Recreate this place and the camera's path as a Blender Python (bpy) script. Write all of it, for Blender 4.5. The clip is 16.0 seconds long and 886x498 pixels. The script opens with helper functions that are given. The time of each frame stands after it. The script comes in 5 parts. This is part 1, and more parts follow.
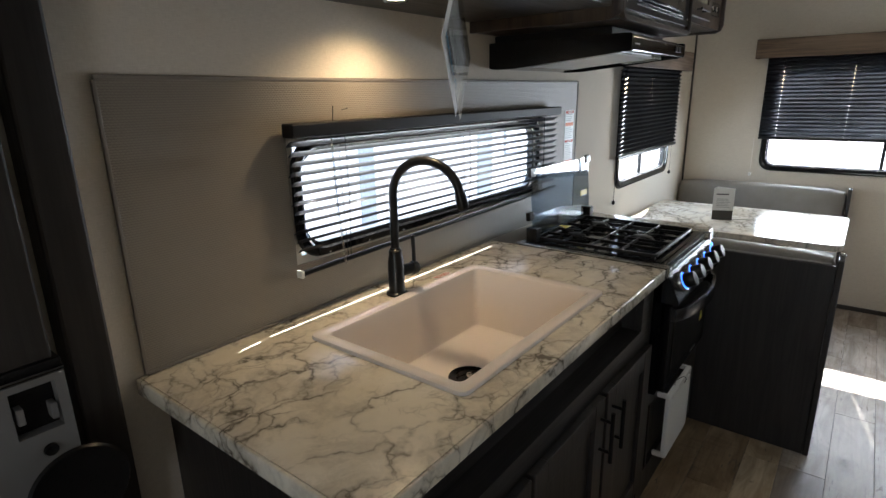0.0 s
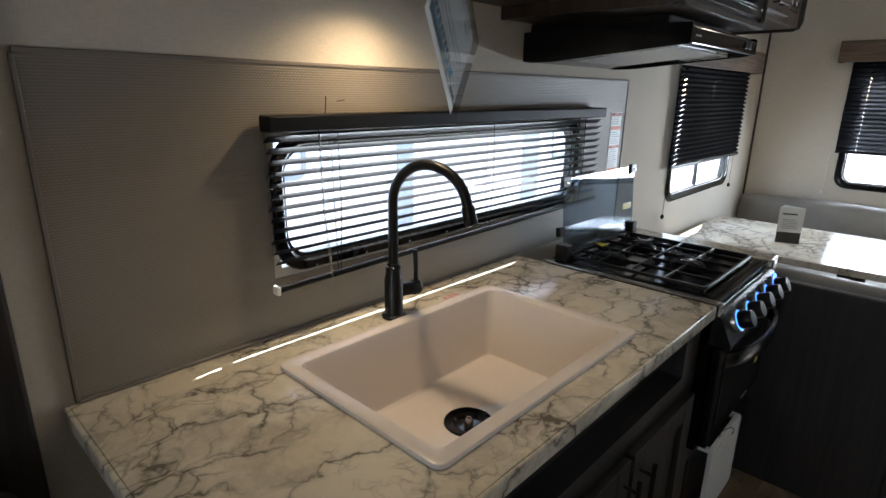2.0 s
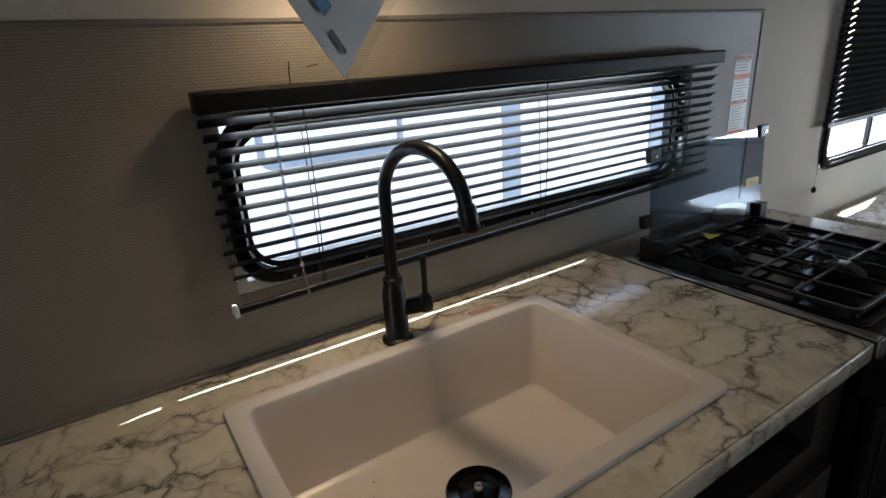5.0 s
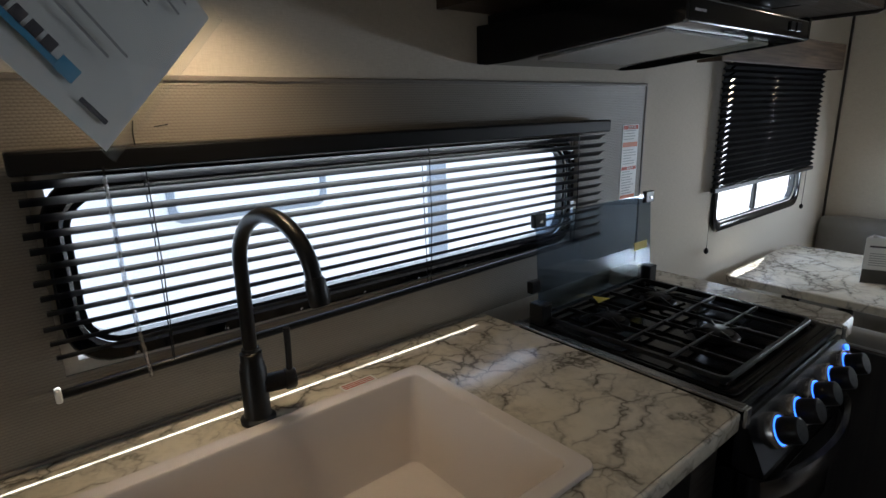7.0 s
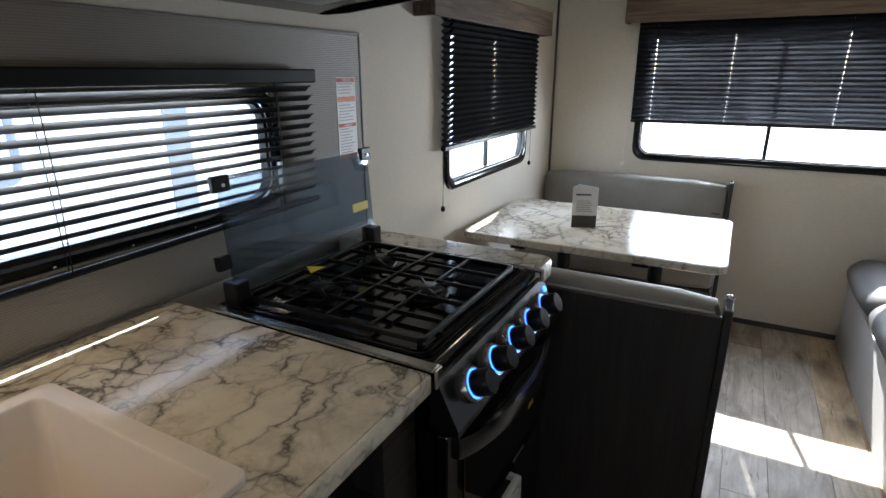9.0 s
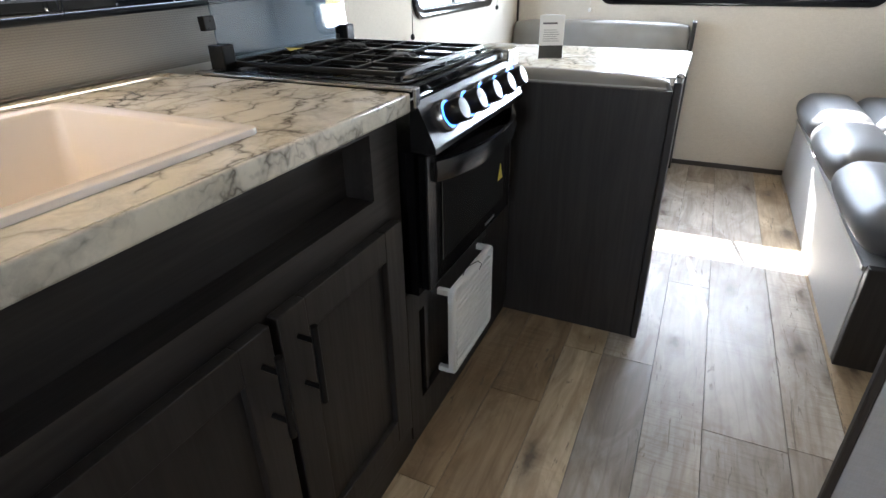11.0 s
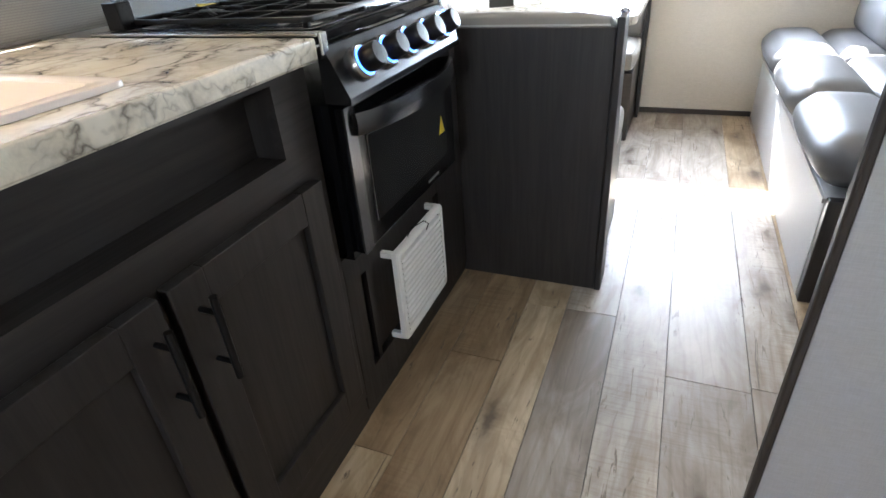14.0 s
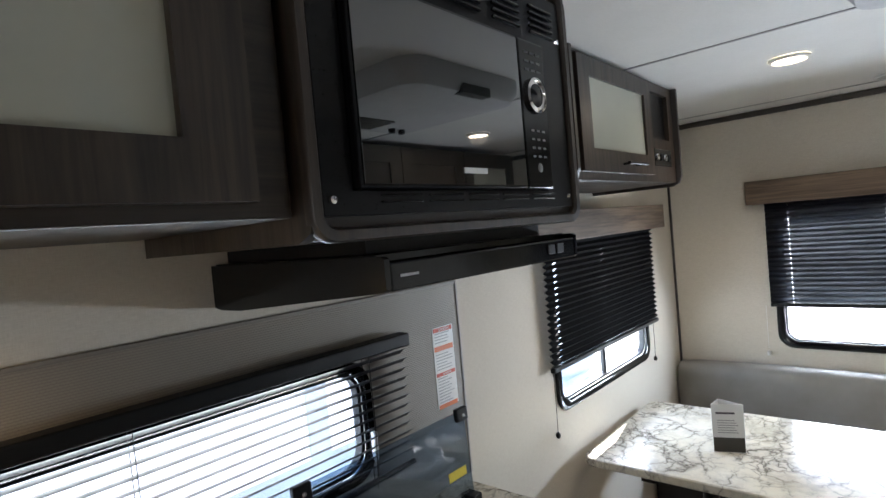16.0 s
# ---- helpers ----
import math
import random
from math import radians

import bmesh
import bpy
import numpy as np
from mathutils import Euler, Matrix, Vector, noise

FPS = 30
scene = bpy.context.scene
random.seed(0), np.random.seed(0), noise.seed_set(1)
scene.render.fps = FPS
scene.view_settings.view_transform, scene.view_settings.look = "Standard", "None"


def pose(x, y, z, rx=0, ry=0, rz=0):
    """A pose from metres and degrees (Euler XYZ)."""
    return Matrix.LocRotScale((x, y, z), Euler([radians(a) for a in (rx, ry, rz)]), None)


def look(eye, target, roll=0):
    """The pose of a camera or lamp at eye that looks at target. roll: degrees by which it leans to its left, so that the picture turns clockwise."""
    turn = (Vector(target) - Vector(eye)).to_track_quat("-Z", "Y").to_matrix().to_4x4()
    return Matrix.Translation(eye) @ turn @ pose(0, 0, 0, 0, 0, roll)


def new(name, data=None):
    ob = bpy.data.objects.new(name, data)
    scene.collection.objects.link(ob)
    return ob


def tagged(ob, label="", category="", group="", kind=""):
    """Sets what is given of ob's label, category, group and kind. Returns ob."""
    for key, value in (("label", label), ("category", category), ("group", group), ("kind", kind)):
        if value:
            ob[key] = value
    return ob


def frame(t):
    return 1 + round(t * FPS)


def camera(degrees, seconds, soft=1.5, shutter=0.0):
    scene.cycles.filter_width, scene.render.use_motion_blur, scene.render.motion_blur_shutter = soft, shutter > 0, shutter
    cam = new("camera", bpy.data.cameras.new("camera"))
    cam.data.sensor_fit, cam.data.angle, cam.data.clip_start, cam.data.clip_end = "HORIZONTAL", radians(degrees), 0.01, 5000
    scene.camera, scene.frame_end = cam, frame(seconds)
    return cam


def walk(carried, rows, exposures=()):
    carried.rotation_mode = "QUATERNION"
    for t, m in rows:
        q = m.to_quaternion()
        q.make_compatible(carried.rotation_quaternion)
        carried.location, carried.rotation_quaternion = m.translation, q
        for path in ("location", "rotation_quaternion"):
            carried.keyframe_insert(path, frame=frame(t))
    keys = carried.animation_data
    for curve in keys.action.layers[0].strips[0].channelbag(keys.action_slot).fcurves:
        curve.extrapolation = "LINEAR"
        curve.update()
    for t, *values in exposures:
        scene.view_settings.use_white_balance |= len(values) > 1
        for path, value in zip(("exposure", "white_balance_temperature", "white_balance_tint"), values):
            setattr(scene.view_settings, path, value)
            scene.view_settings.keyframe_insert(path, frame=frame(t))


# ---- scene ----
cam = camera(78.3, 16.0)
PATH = [
    (0, (-0.411, -1.091, 1.451), (1.105, 0.093, 0.904), -1.1),
    (0.5, (-0.369, -1.106, 1.449), (1.076, 0.163, 0.901), -1.7),
    (1, (-0.297, -1.086, 1.453), (1.148, 0.169, 0.874), -0.3),
    (1.5, (-0.234, -1.056, 1.46), (1.191, 0.226, 0.89), 0.9),
    (2, (-0.178, -1.025, 1.443), (1.228, 0.284, 0.885), 0.9),
    (2.5, (-0.138, -1.0, 1.416), (1.252, 0.295, 0.792), 0.5),
    (3, (-0.051, -0.97, 1.421), (1.293, 0.324, 0.703), 1.1),
    (3.2, (-0.001, -0.959, 1.415), (1.318, 0.357, 0.687), 0.6),
    (5.3, (0.225, -0.931, 1.433), (1.208, 0.674, 0.757), -3.0),
    (5.5, (0.217, -0.918, 1.446), (1.207, 0.68, 0.762), -2.0),
    (6, (0.24, -0.92, 1.449), (1.232, 0.705, 0.837), -2.3),
    (6.5, (0.29, -0.933, 1.449), (1.337, 0.684, 0.91), -2.5),
    (7, (0.355, -0.972, 1.438), (1.582, 0.525, 0.933), -1.3),
    (7.5, (0.417, -1.005, 1.422), (1.881, 0.25, 0.895), -1.4),
    (8, (0.486, -1.017, 1.423), (2.078, 0.048, 0.848), -0.6),
    (8.5, (0.533, -1.021, 1.418), (2.181, -0.064, 0.81), -0.4),
    (9, (0.599, -1.034, 1.381), (2.276, -0.134, 0.768), -0.1),
    (9.5, (0.604, -1.078, 1.28), (2.284, -0.181, 0.669), 0.6),
    (10, (0.548, -1.114, 1.162), (2.205, -0.225, 0.48), -1.5),
    (10.2, (0.512, -1.137, 1.145), (2.124, -0.244, 0.366), -2.7),
    (12.3, (0.287, -1.111, 1.106), (1.899, -0.438, 0.133), 0.9),
    (12.5, (0.3, -1.111, 1.098), (1.909, -0.438, 0.118), 0.8),
    (13, (0.38, -1.164, 1.068), (1.966, -0.474, 0.064), -1.7),
    (13.5, (0.433, -1.191, 1.047), (2.016, -0.513, 0.028), -3.8),
    (14, (0.468, -1.211, 1.062), (2.04, -0.512, 0.041), -4.5),
    (14.5, (0.512, -1.196, 1.22), (2.151, -0.436, 0.361), -4.7),
    (14.8, (0.544, -1.175, 1.365), (2.188, -0.272, 0.671), -9.1),
    (15, (0.573, -1.164, 1.443), (2.214, -0.171, 0.878), -10.2),
    (15.2, (0.611, -1.134, 1.524), (2.224, -0.032, 1.095), -9.8),
    (15.5, (0.675, -1.096, 1.612), (2.264, 0.096, 1.383), -7.7),
    (16, (0.759, -1.042, 1.64), (2.269, 0.268, 1.579), -5.1),
]
walk(cam, [(t, look(eye, target, roll)) for t, eye, target, roll in PATH],
     exposures=[(0, 2.84, 6150, 10), (3, 2.62, 5900, 10), (5.5, 2.0, 5880, 10), (6.5, 1.9, 5900, 10), (7, 1.91, 5900, 10), (8, 2.35, 5980, 10), (9, 2.64, 6020, 10), (9.6, 2.99, 6000, 10), (10.2, 3.39, 5950, 10), (12.3, 4.48, 5830, 10), (14.3, 4.53, 5830, 10), (14.7, 3.78, 5880, 10), (15.2, 3.25, 5950, 10), (15.6, 3.05, 5970, 10), (16, 3.23, 5970, 10)])

# ---- world, sun, daylight, front fill, exposure ----
SUN = Vector((1.0, 0.205, 0.90)).normalized()
world = bpy.data.worlds.new("sky")
world.use_nodes = True
scene.world = world
_sky = world.node_tree.nodes.new("ShaderNodeTexSky")
_sky.sky_type, _sky.sun_disc = "NISHITA", False
_sky.sun_elevation = math.asin(SUN.z)
_sky.sun_rotation = math.atan2(SUN.x, SUN.y)
world.node_tree.links.new(_sky.outputs[0], world.node_tree.nodes["Background"].inputs[0])
world.node_tree.nodes["Background"].inputs[1].default_value = 0.15


def lamp(name, kind, m, energy, color):
    data = bpy.data.lights.new(name, kind)
    data.energy, data.color = energy, color
    ob = new(name, data)
    ob.matrix_world = m
    return ob


def spot(name, m, energy, color, size, angle, blend):
    ob = lamp(name, "SPOT", m, energy, color)
    ob.data.shadow_soft_size, ob.data.spot_size, ob.data.spot_blend = size, radians(angle), blend
    return ob


_s = lamp("sun", "SUN", look(SUN * 20, (0, 0, 0)), 4.2, (1.0, 0.95, 0.86))
_s.data.angle = radians(0.55)


def window_light(name, eye, target, w, h, energy, color=(0.86, 0.93, 1.0)):
    ob = lamp(name, "AREA", look(eye, target), energy, color)
    ob.data.shape, ob.data.size, ob.data.size_y = "RECTANGLE", w, h
    return ob


window_light("daylight_rear", (3.99, -1.19, 1.015), (0, -1.15, 0.6), 1.28, 0.17, 4.0)
window_light("daylight_dinette", (3.0, 0.06, 1.01), (3.0, -2, 0.5), 0.82, 0.15, 0.9)
# Warm fill lamp added at the unseen front end, in an opening made for it.
window_light("daylight_front", (-1.92, -1.25, 1.2), (1.0, -1.3, 0.8), 0.48, 0.38, 0.75, (1.0, 0.93, 0.84))
window_light("daylight_kitchen", (1.0, 0.07, 1.2), (1.0, -2, 0.7), 1.1, 0.22, 0.5)


# ---- materials ----
class Nodes:
    """A small helper for node materials."""

    def __init__(self, name):
        self.m = bpy.data.materials.new(name)
        self.m.use_nodes = True
        self.t = self.m.node_tree
        self.b = self.t.nodes["Principled BSDF"]
        self.out = self.t.nodes["Material Output"]
        self.co = self.t.nodes.new("ShaderNodeTexCoord").outputs["Object"]

    def add(self, kind, **sets):
        n = self.t.nodes.new(kind)
        for k, v in sets.items():
            setattr(n, k, v)
        return n

    def link(self, a, b):
        self.t.links.new(a, b)

    def mapped(self, scale=(1, 1, 1), rot=(0, 0, 0), co=None):
        n = self.add("ShaderNodeMapping")
        n.inputs["Scale"].default_value, n.inputs["Rotation"].default_value = scale, rot
        self.link(co or self.co, n.inputs[0])
        return n.outputs[0]

    def noise(self, scale, co=None, detail=4, rough=0.55, dist=0.0):
        n = self.add("ShaderNodeTexNoise")
        n.inputs["Scale"].default_value, n.inputs["Detail"].default_value = scale, detail
        n.inputs["Roughness"].default_value, n.inputs["Distortion"].default_value = rough, dist
        self.link(co or self.co, n.inputs["Vector"])
        return n.outputs["Fac"], n.outputs["Color"]

    def ramp(self, fac, stops):
        n = self.add("ShaderNodeValToRGB")
        e = n.color_ramp.elements
        while len(e) < len(stops):
            e.new(0.5)
        for i, (p, c) in enumerate(stops):
            e[i].position = p
            e[i].color = (*c, 1) if len(c) == 3 else c
        self.link(fac, n.inputs[0])
        return n.outputs[0]

    def mix(self, a, b, fac, mode="MIX"):
        n = self.add("ShaderNodeMix", data_type="RGBA", blend_type=mode)
        for sock, v in ((n.inputs[6], a), (n.inputs[7], b), (n.inputs[0], fac)):
            if isinstance(v, (int, float)):
                sock.default_value = v
            elif isinstance(v, tuple):
                sock.default_value = (*v, 1)
            else:
                self.link(v, sock)
        return n.outputs[2]

    def math(self, op, a, b=0.0):
        n = self.add("ShaderNodeMath", operation=op)
        for sock, v in ((n.inputs[0], a), (n.inputs[1], b)):
            if isinstance(v, (int, float)):
                sock.default_value = v
            else:
                self.link(v, sock)
        return n.outputs[0]

    def bump(self, height, strength=0.2, dist=0.002):
        n = self.add("ShaderNodeBump")
        n.inputs["Strength"].default_value, n.inputs["Distance"].default_value = strength, dist
        self.link(height, n.inputs["Height"])
        self.link(n.outputs[0], self.b.inputs["Normal"])

    def set(self, color=None, rough=None, metal=None, spec=None, coat=None):
        for key, v in (("Base Color", color), ("Roughness", rough), ("Metallic", metal), ("Specular IOR Level", spec), ("Coat Weight", coat)):
            if v is None:
                continue
            if isinstance(v, tuple):
                self.b.inputs[key].default_value = (*v, 1)
            elif isinstance(v, (int, float)):
                self.b.inputs[key].default_value = v
            else:
                self.link(v, self.b.inputs[key])
        return self


def plain(name, color, rough, metal=0.0, vary=0.12, grain=60, bump=0.06, spec=0.5, coat=0.0, uneven=0.16):
    """A near-plain surface with slight cloudiness, fine grain and uneven gloss."""
    n = Nodes(name)
    f, _ = n.noise(3.0)
    g, _ = n.noise(grain, detail=3)
    lo, hi = tuple(c * (1 - vary) for c in color), tuple(min(1, c * (1 + vary)) for c in color)
    n.set(n.ramp(f, [(0.3, lo), (0.7, hi)]), None, metal, spec, coat)
    r = n.math("MULTIPLY_ADD", g, uneven)
    r.node.inputs[2].default_value = max(0.02, rough - uneven / 2)
    n.link(r, n.b.inputs["Roughness"])
    n.bump(g, bump, 0.001)
    return n.m


def m_marble():
    n = Nodes("marble_laminate")

    def warp(scale, amount, co):
        w = n.add("ShaderNodeVectorMath", operation="MULTIPLY_ADD")
        c = n.add("ShaderNodeVectorMath", operation="SUBTRACT")
        n.link(n.noise(scale, None, 5, 0.6)[1], c.inputs[0])
        c.inputs[1].default_value = (0.5, 0.5, 0.5)
        n.link(c.outputs[0], w.inputs[0])
        w.inputs[1].default_value = (amount,) * 3
        n.link(co, w.inputs[2])
        return w.outputs[0]

    far = warp(3.2, 0.30, n.co)
    near = warp(16.0, 0.034, far)
    veins = []
    for sc, w, rot in ((6.5, 0.07, 0.5), (13.0, 0.10, 1.3), (27.0, 0.12, 0.2)):
        v = n.add("ShaderNodeTexVoronoi", feature="DISTANCE_TO_EDGE")
        v.inputs["Scale"].default_value = sc
        n.link(n.mapped((1.0, 1.5, 1.0), (0, 0, rot), near), v.inputs["Vector"])
        veins.append(n.ramp(v.outputs["Distance"], [(0.0, (1, 1, 1)), (w * 0.3, (0.5,) * 3), (w * 0.9, (0.13,) * 3), (w * 2.6, (0, 0, 0))]))
    m1 = n.ramp(n.noise(9.0, None, 4, 0.6)[0], [(0.40, (0.0,) * 3), (0.60, (1, 1, 1))])
    m2 = n.ramp(n.noise(4.0, None, 5, 0.6)[0], [(0.46, (0.0,) * 3), (0.62, (1, 1, 1))])
    m3 = n.ramp(n.noise(5.5, n.mapped((1, 1, 1), (0, 0, 2.0)), 5, 0.65)[0], [(0.54, (0.0,) * 3), (0.68, (0.6,) * 3)])
    tot = n.mix(n.mix(n.mix((0, 0, 0), veins[0], m1), n.mix((0, 0, 0), veins[1], m2), 1.0, "ADD"), n.mix((0, 0, 0), veins[2], m3), 1.0, "ADD")
    cloud, _ = n.noise(4.5, detail=4)
    base = n.ramp(cloud, [(0.3, (0.70, 0.635, 0.50)), (0.55, (0.79, 0.74, 0.635)), (0.75, (0.82, 0.785, 0.705))])
    smoke = n.ramp(n.noise(5.0, far, 7, 0.72)[0], [(0.47, (0, 0, 0)), (0.72, (0.9,) * 3)])
    base = n.mix(base, (0.38, 0.345, 0.285), smoke)
    fac = n.math("MINIMUM", n.math("MULTIPLY", tot, 0.95), 0.9)
    n.set(n.mix(base, (0.115, 0.10, 0.082), fac), n.ramp(cloud, [(0.3, (0.15,) * 3), (0.7, (0.21,) * 3)]), 0, 0.5)
    n.bump(n.noise(220, detail=2)[0], 0.03, 0.0006)
    return n.m


def m_wood(name, dark, light, axis, rough=0.42, contrast=0.0, coat=0.0):
    """Stained wood with grain along an axis (0 x, 1 y, 2 z)."""
    n = Nodes(name)
    info = n.add("ShaderNodeObjectInfo")
    co = n.add("ShaderNodeVectorMath", operation="ADD")
    n.link(n.co, co.inputs[0])
    sc = n.add("ShaderNodeVectorMath", operation="SCALE")
    sc.inputs[0].default_value = (7.0, 3.0, 5.0)
    n.link(info.outputs["Random"], sc.inputs["Scale"])
    n.link(sc.outputs[0], co.inputs[1])
    s = [38.0, 38.0, 38.0]
    s[axis] = 2.2
    g, _ = n.noise(1.0, n.mapped(tuple(s), co=co.outputs[0]), 6, 0.62, 0.9)
    s = [150.0, 150.0, 150.0]
    s[axis] = 5.0
    f, _ = n.noise(1.0, n.mapped(tuple(s), co=co.outputs[0]), 3, 0.6)
    c = n.ramp(g, [(0.3, dark), (0.72, light)])
    c = n.mix(c, dark, n.ramp(f, [(0.5, (0, 0, 0)), (0.75, (0.6, 0.6, 0.6))]))
    n.set(c, n.ramp(f, [(0.2, (rough - 0.06,) * 3), (0.8, (rough + 0.1,) * 3)]), 0, 0.5, coat)
    n.bump(n.mix(g, f, 0.5), 0.25, 0.0008)
    return n.m


def m_plank(name, tones):
    n = Nodes(name)
    info = n.add("ShaderNodeObjectInfo")
    co = n.add("ShaderNodeVectorMath", operation="ADD")
    n.link(n.co, co.inputs[0])
    sc = n.add("ShaderNodeVectorMath", operation="SCALE")
    sc.inputs[0].default_value = (13.0, 29.0, 3.0)
    n.link(info.outputs["Random"], sc.inputs["Scale"])
    n.link(sc.outputs[0], co.inputs[1])
    c0 = co.outputs[0]
    g, _ = n.noise(1.0, n.mapped((3.0, 8, 10), co=c0), 6, 0.62, 1.2)
    f, _ = n.noise(1.0, n.mapped((4, 60, 40), co=c0), 4, 0.55)
    saw, _ = n.noise(1.0, n.mapped((120, 7, 10), co=c0), 3, 0.6)
    patch, _ = n.noise(2.3, c0, 2)
    w = n.add("ShaderNodeTexWave", wave_type="BANDS", bands_direction="Y")
    w.inputs["Scale"].default_value, w.inputs["Distortion"].default_value, w.inputs["Detail"].default_value = 3.0, 14.0, 3.0
    w.inputs["Detail Scale"].default_value = 1.0
    n.link(n.mapped((0.5, 2.6, 1), co=c0), w.inputs["Vector"])
    tone = n.ramp(info.outputs["Random"], [(0.25 * k, c) for k, c in enumerate(tones)])
    c = n.mix(tone, (0.60, 0.55, 0.49), n.ramp(g, [(0.36, (1.0,) * 3), (0.62, (0, 0, 0))]), "MULTIPLY")
    c = n.mix(c, (0.72, 0.68, 0.62), n.ramp(f, [(0.35, (0.5,) * 3), (0.62, (0, 0, 0))]), "MULTIPLY")
    c = n.mix(c, (0.45, 0.39, 0.32), n.ramp(w.outputs["Fac"], [(0.80, (0, 0, 0)), (0.99, (0.22,) * 3)]), "MULTIPLY")
    sm = n.mix((0, 0, 0), n.ramp(saw, [(0.48, (0, 0, 0)), (0.62, (0.34,) * 3)]), n.ramp(patch, [(0.49, (0, 0, 0)), (0.58, (1, 1, 1))]))
    c = n.mix(c, (0.55, 0.48, 0.40), sm, "MULTIPLY")
    knot = n.add("ShaderNodeTexVoronoi", feature="F1", voronoi_dimensions="2D")
    knot.inputs["Scale"].default_value = 1.0
    kw = n.add("ShaderNodeVectorMath", operation="MULTIPLY_ADD")
    n.link(n.noise(14.0, c0, 3)[1], kw.inputs[0])
    kw.inputs[1].default_value = (0.22, 0.42, 0)
    n.link(n.mapped((1.9, 5.6, 0.01), co=c0), kw.inputs[2])
    n.link(kw.outputs[0], knot.inputs["Vector"])
    here, _ = n.noise(2.9, n.mapped((1, 1, 1), co=c0), 2)
    spots = n.ramp(knot.outputs["Distance"], [(0.035, (0.95, 0.95, 0.95)), (0.09, (0.55, 0.55, 0.55)), (0.17, (0.2, 0.2, 0.2)), (0.3, (0, 0, 0))])
    c = n.mix(c, (0.10, 0.07, 0.045), n.mix((0, 0, 0), spots, n.ramp(here, [(0.38, (0, 0, 0)), (0.47, (1, 1, 1))])))
    split, _ = n.noise(1.0, n.mapped((5, 34, 10), co=c0), 5, 0.65, 2.0)
    c = n.mix(c, (0.13, 0.10, 0.07), n.mix((0, 0, 0), n.ramp(split, [(0.34, (0.9,) * 3), (0.39, (0, 0, 0))]), n.ramp(here, [(0.39, (0, 0, 0)), (0.48, (1, 1, 1))])))
    n.set(c, n.ramp(f, [(0.2, (0.33,) * 3), (0.8, (0.46,) * 3)]), 0, 0.45)
    n.bump(n.mix(saw, f, 0.6), 0.12, 0.0007)
    return n.m


def m_wall(name, a, b, sx, sz, bump, rough=0.75):
    """Woven wallpaper: fine horizontal and vertical threads over a cloudy tone."""
    n = Nodes(name)
    h, _ = n.noise(1.0, n.mapped((sx * 0.08, sx * 0.08, sz)), 3, 0.6)
    v, _ = n.noise(1.0, n.mapped((sx, sx, sz * 0.1)), 3, 0.6)
    f, _ = n.noise(1.2, detail=3)
    t = n.mix(h, v, 0.45)
    c = n.mix(n.ramp(t, [(0.35, a), (0.65, b)]), (0.93, 0.92, 0.9), n.ramp(f, [(0.3, (0.0,) * 3), (0.7, (0.6,) * 3)]), "MULTIPLY")
    n.set(c, rough, 0, 0.35)
    n.bump(t, bump, 0.001)
    return n.m


def m_weave(name, a, b, pitch):
    """Backsplash panel: small raised basket-weave blocks with a satin face, their recess shade partly in the colour."""
    n = Nodes(name)
    k = 2 * math.pi / pitch
    sep = n.add("ShaderNodeSeparateXYZ")
    n.link(n.co, sep.inputs[0])
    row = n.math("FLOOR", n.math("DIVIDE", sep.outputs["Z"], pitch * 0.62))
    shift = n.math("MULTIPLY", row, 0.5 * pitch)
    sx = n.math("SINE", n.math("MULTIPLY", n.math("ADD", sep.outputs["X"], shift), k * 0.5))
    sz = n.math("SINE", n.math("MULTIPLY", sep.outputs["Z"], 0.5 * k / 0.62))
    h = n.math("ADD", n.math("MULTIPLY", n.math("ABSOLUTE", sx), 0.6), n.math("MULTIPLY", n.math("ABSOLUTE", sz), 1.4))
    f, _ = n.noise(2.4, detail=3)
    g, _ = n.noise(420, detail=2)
    # Tone follows height, so the shade between blocks is painted in.
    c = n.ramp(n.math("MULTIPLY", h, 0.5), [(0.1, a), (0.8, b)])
    c = n.mix(c, (0.9, 0.88, 0.85), n.ramp(f, [(0.3, (0.0,) * 3), (0.7, (0.7,) * 3)]), "MULTIPLY")
    n.set(c, n.ramp(g, [(0.2, (0.32,) * 3), (0.8, (0.44,) * 3)]), 0, 0.5)
    n.bump(h, 0.38, 0.0010)
    return n.m


def m_vinyl(name, a, b):
    n = Nodes(name)
    v = n.add("ShaderNodeTexVoronoi", feature="F1")
    v.inputs["Scale"].default_value = 420
    n.link(n.co, v.inputs["Vector"])
    f, _ = n.noise(5, detail=4)
    n.set(n.ramp(f, [(0.3, a), (0.7, b)]), n.ramp(f, [(0.3, (0.42,) * 3), (0.7, (0.54,) * 3)]), 0, 0.45)
    n.bump(n.mix(v.outputs["Distance"], f, 0.4), 0.25, 0.0012)
    return n.m


def m_pane(name, tint, gloss=0.04, thick=1.0):
    """Thin clear pane: sees straight through, with a sheen that grows at grazing angles."""
    n = Nodes(name)
    tr = n.add("ShaderNodeBsdfTransparent")
    tr.inputs[0].default_value = (*tint, 1)
    gl = n.add("ShaderNodeBsdfGlossy")
    gl.inputs["Roughness"].default_value = 0.02
    lw = n.add("ShaderNodeLayerWeight")
    lw.inputs[0].default_value = 0.5
    fr = n.math("MULTIPLY_ADD", n.math("POWER", lw.outputs["Facing"], 4.0), 0.8)
    fr.node.inputs[2].default_value = gloss
    mx = n.add("ShaderNodeMixShader")
    n.link(fr, mx.inputs[0])
    n.link(tr.outputs[0], mx.inputs[1])
    n.link(gl.outputs[0], mx.inputs[2])
    n.link(mx.outputs[0], n.out.inputs[0])
    return n.m


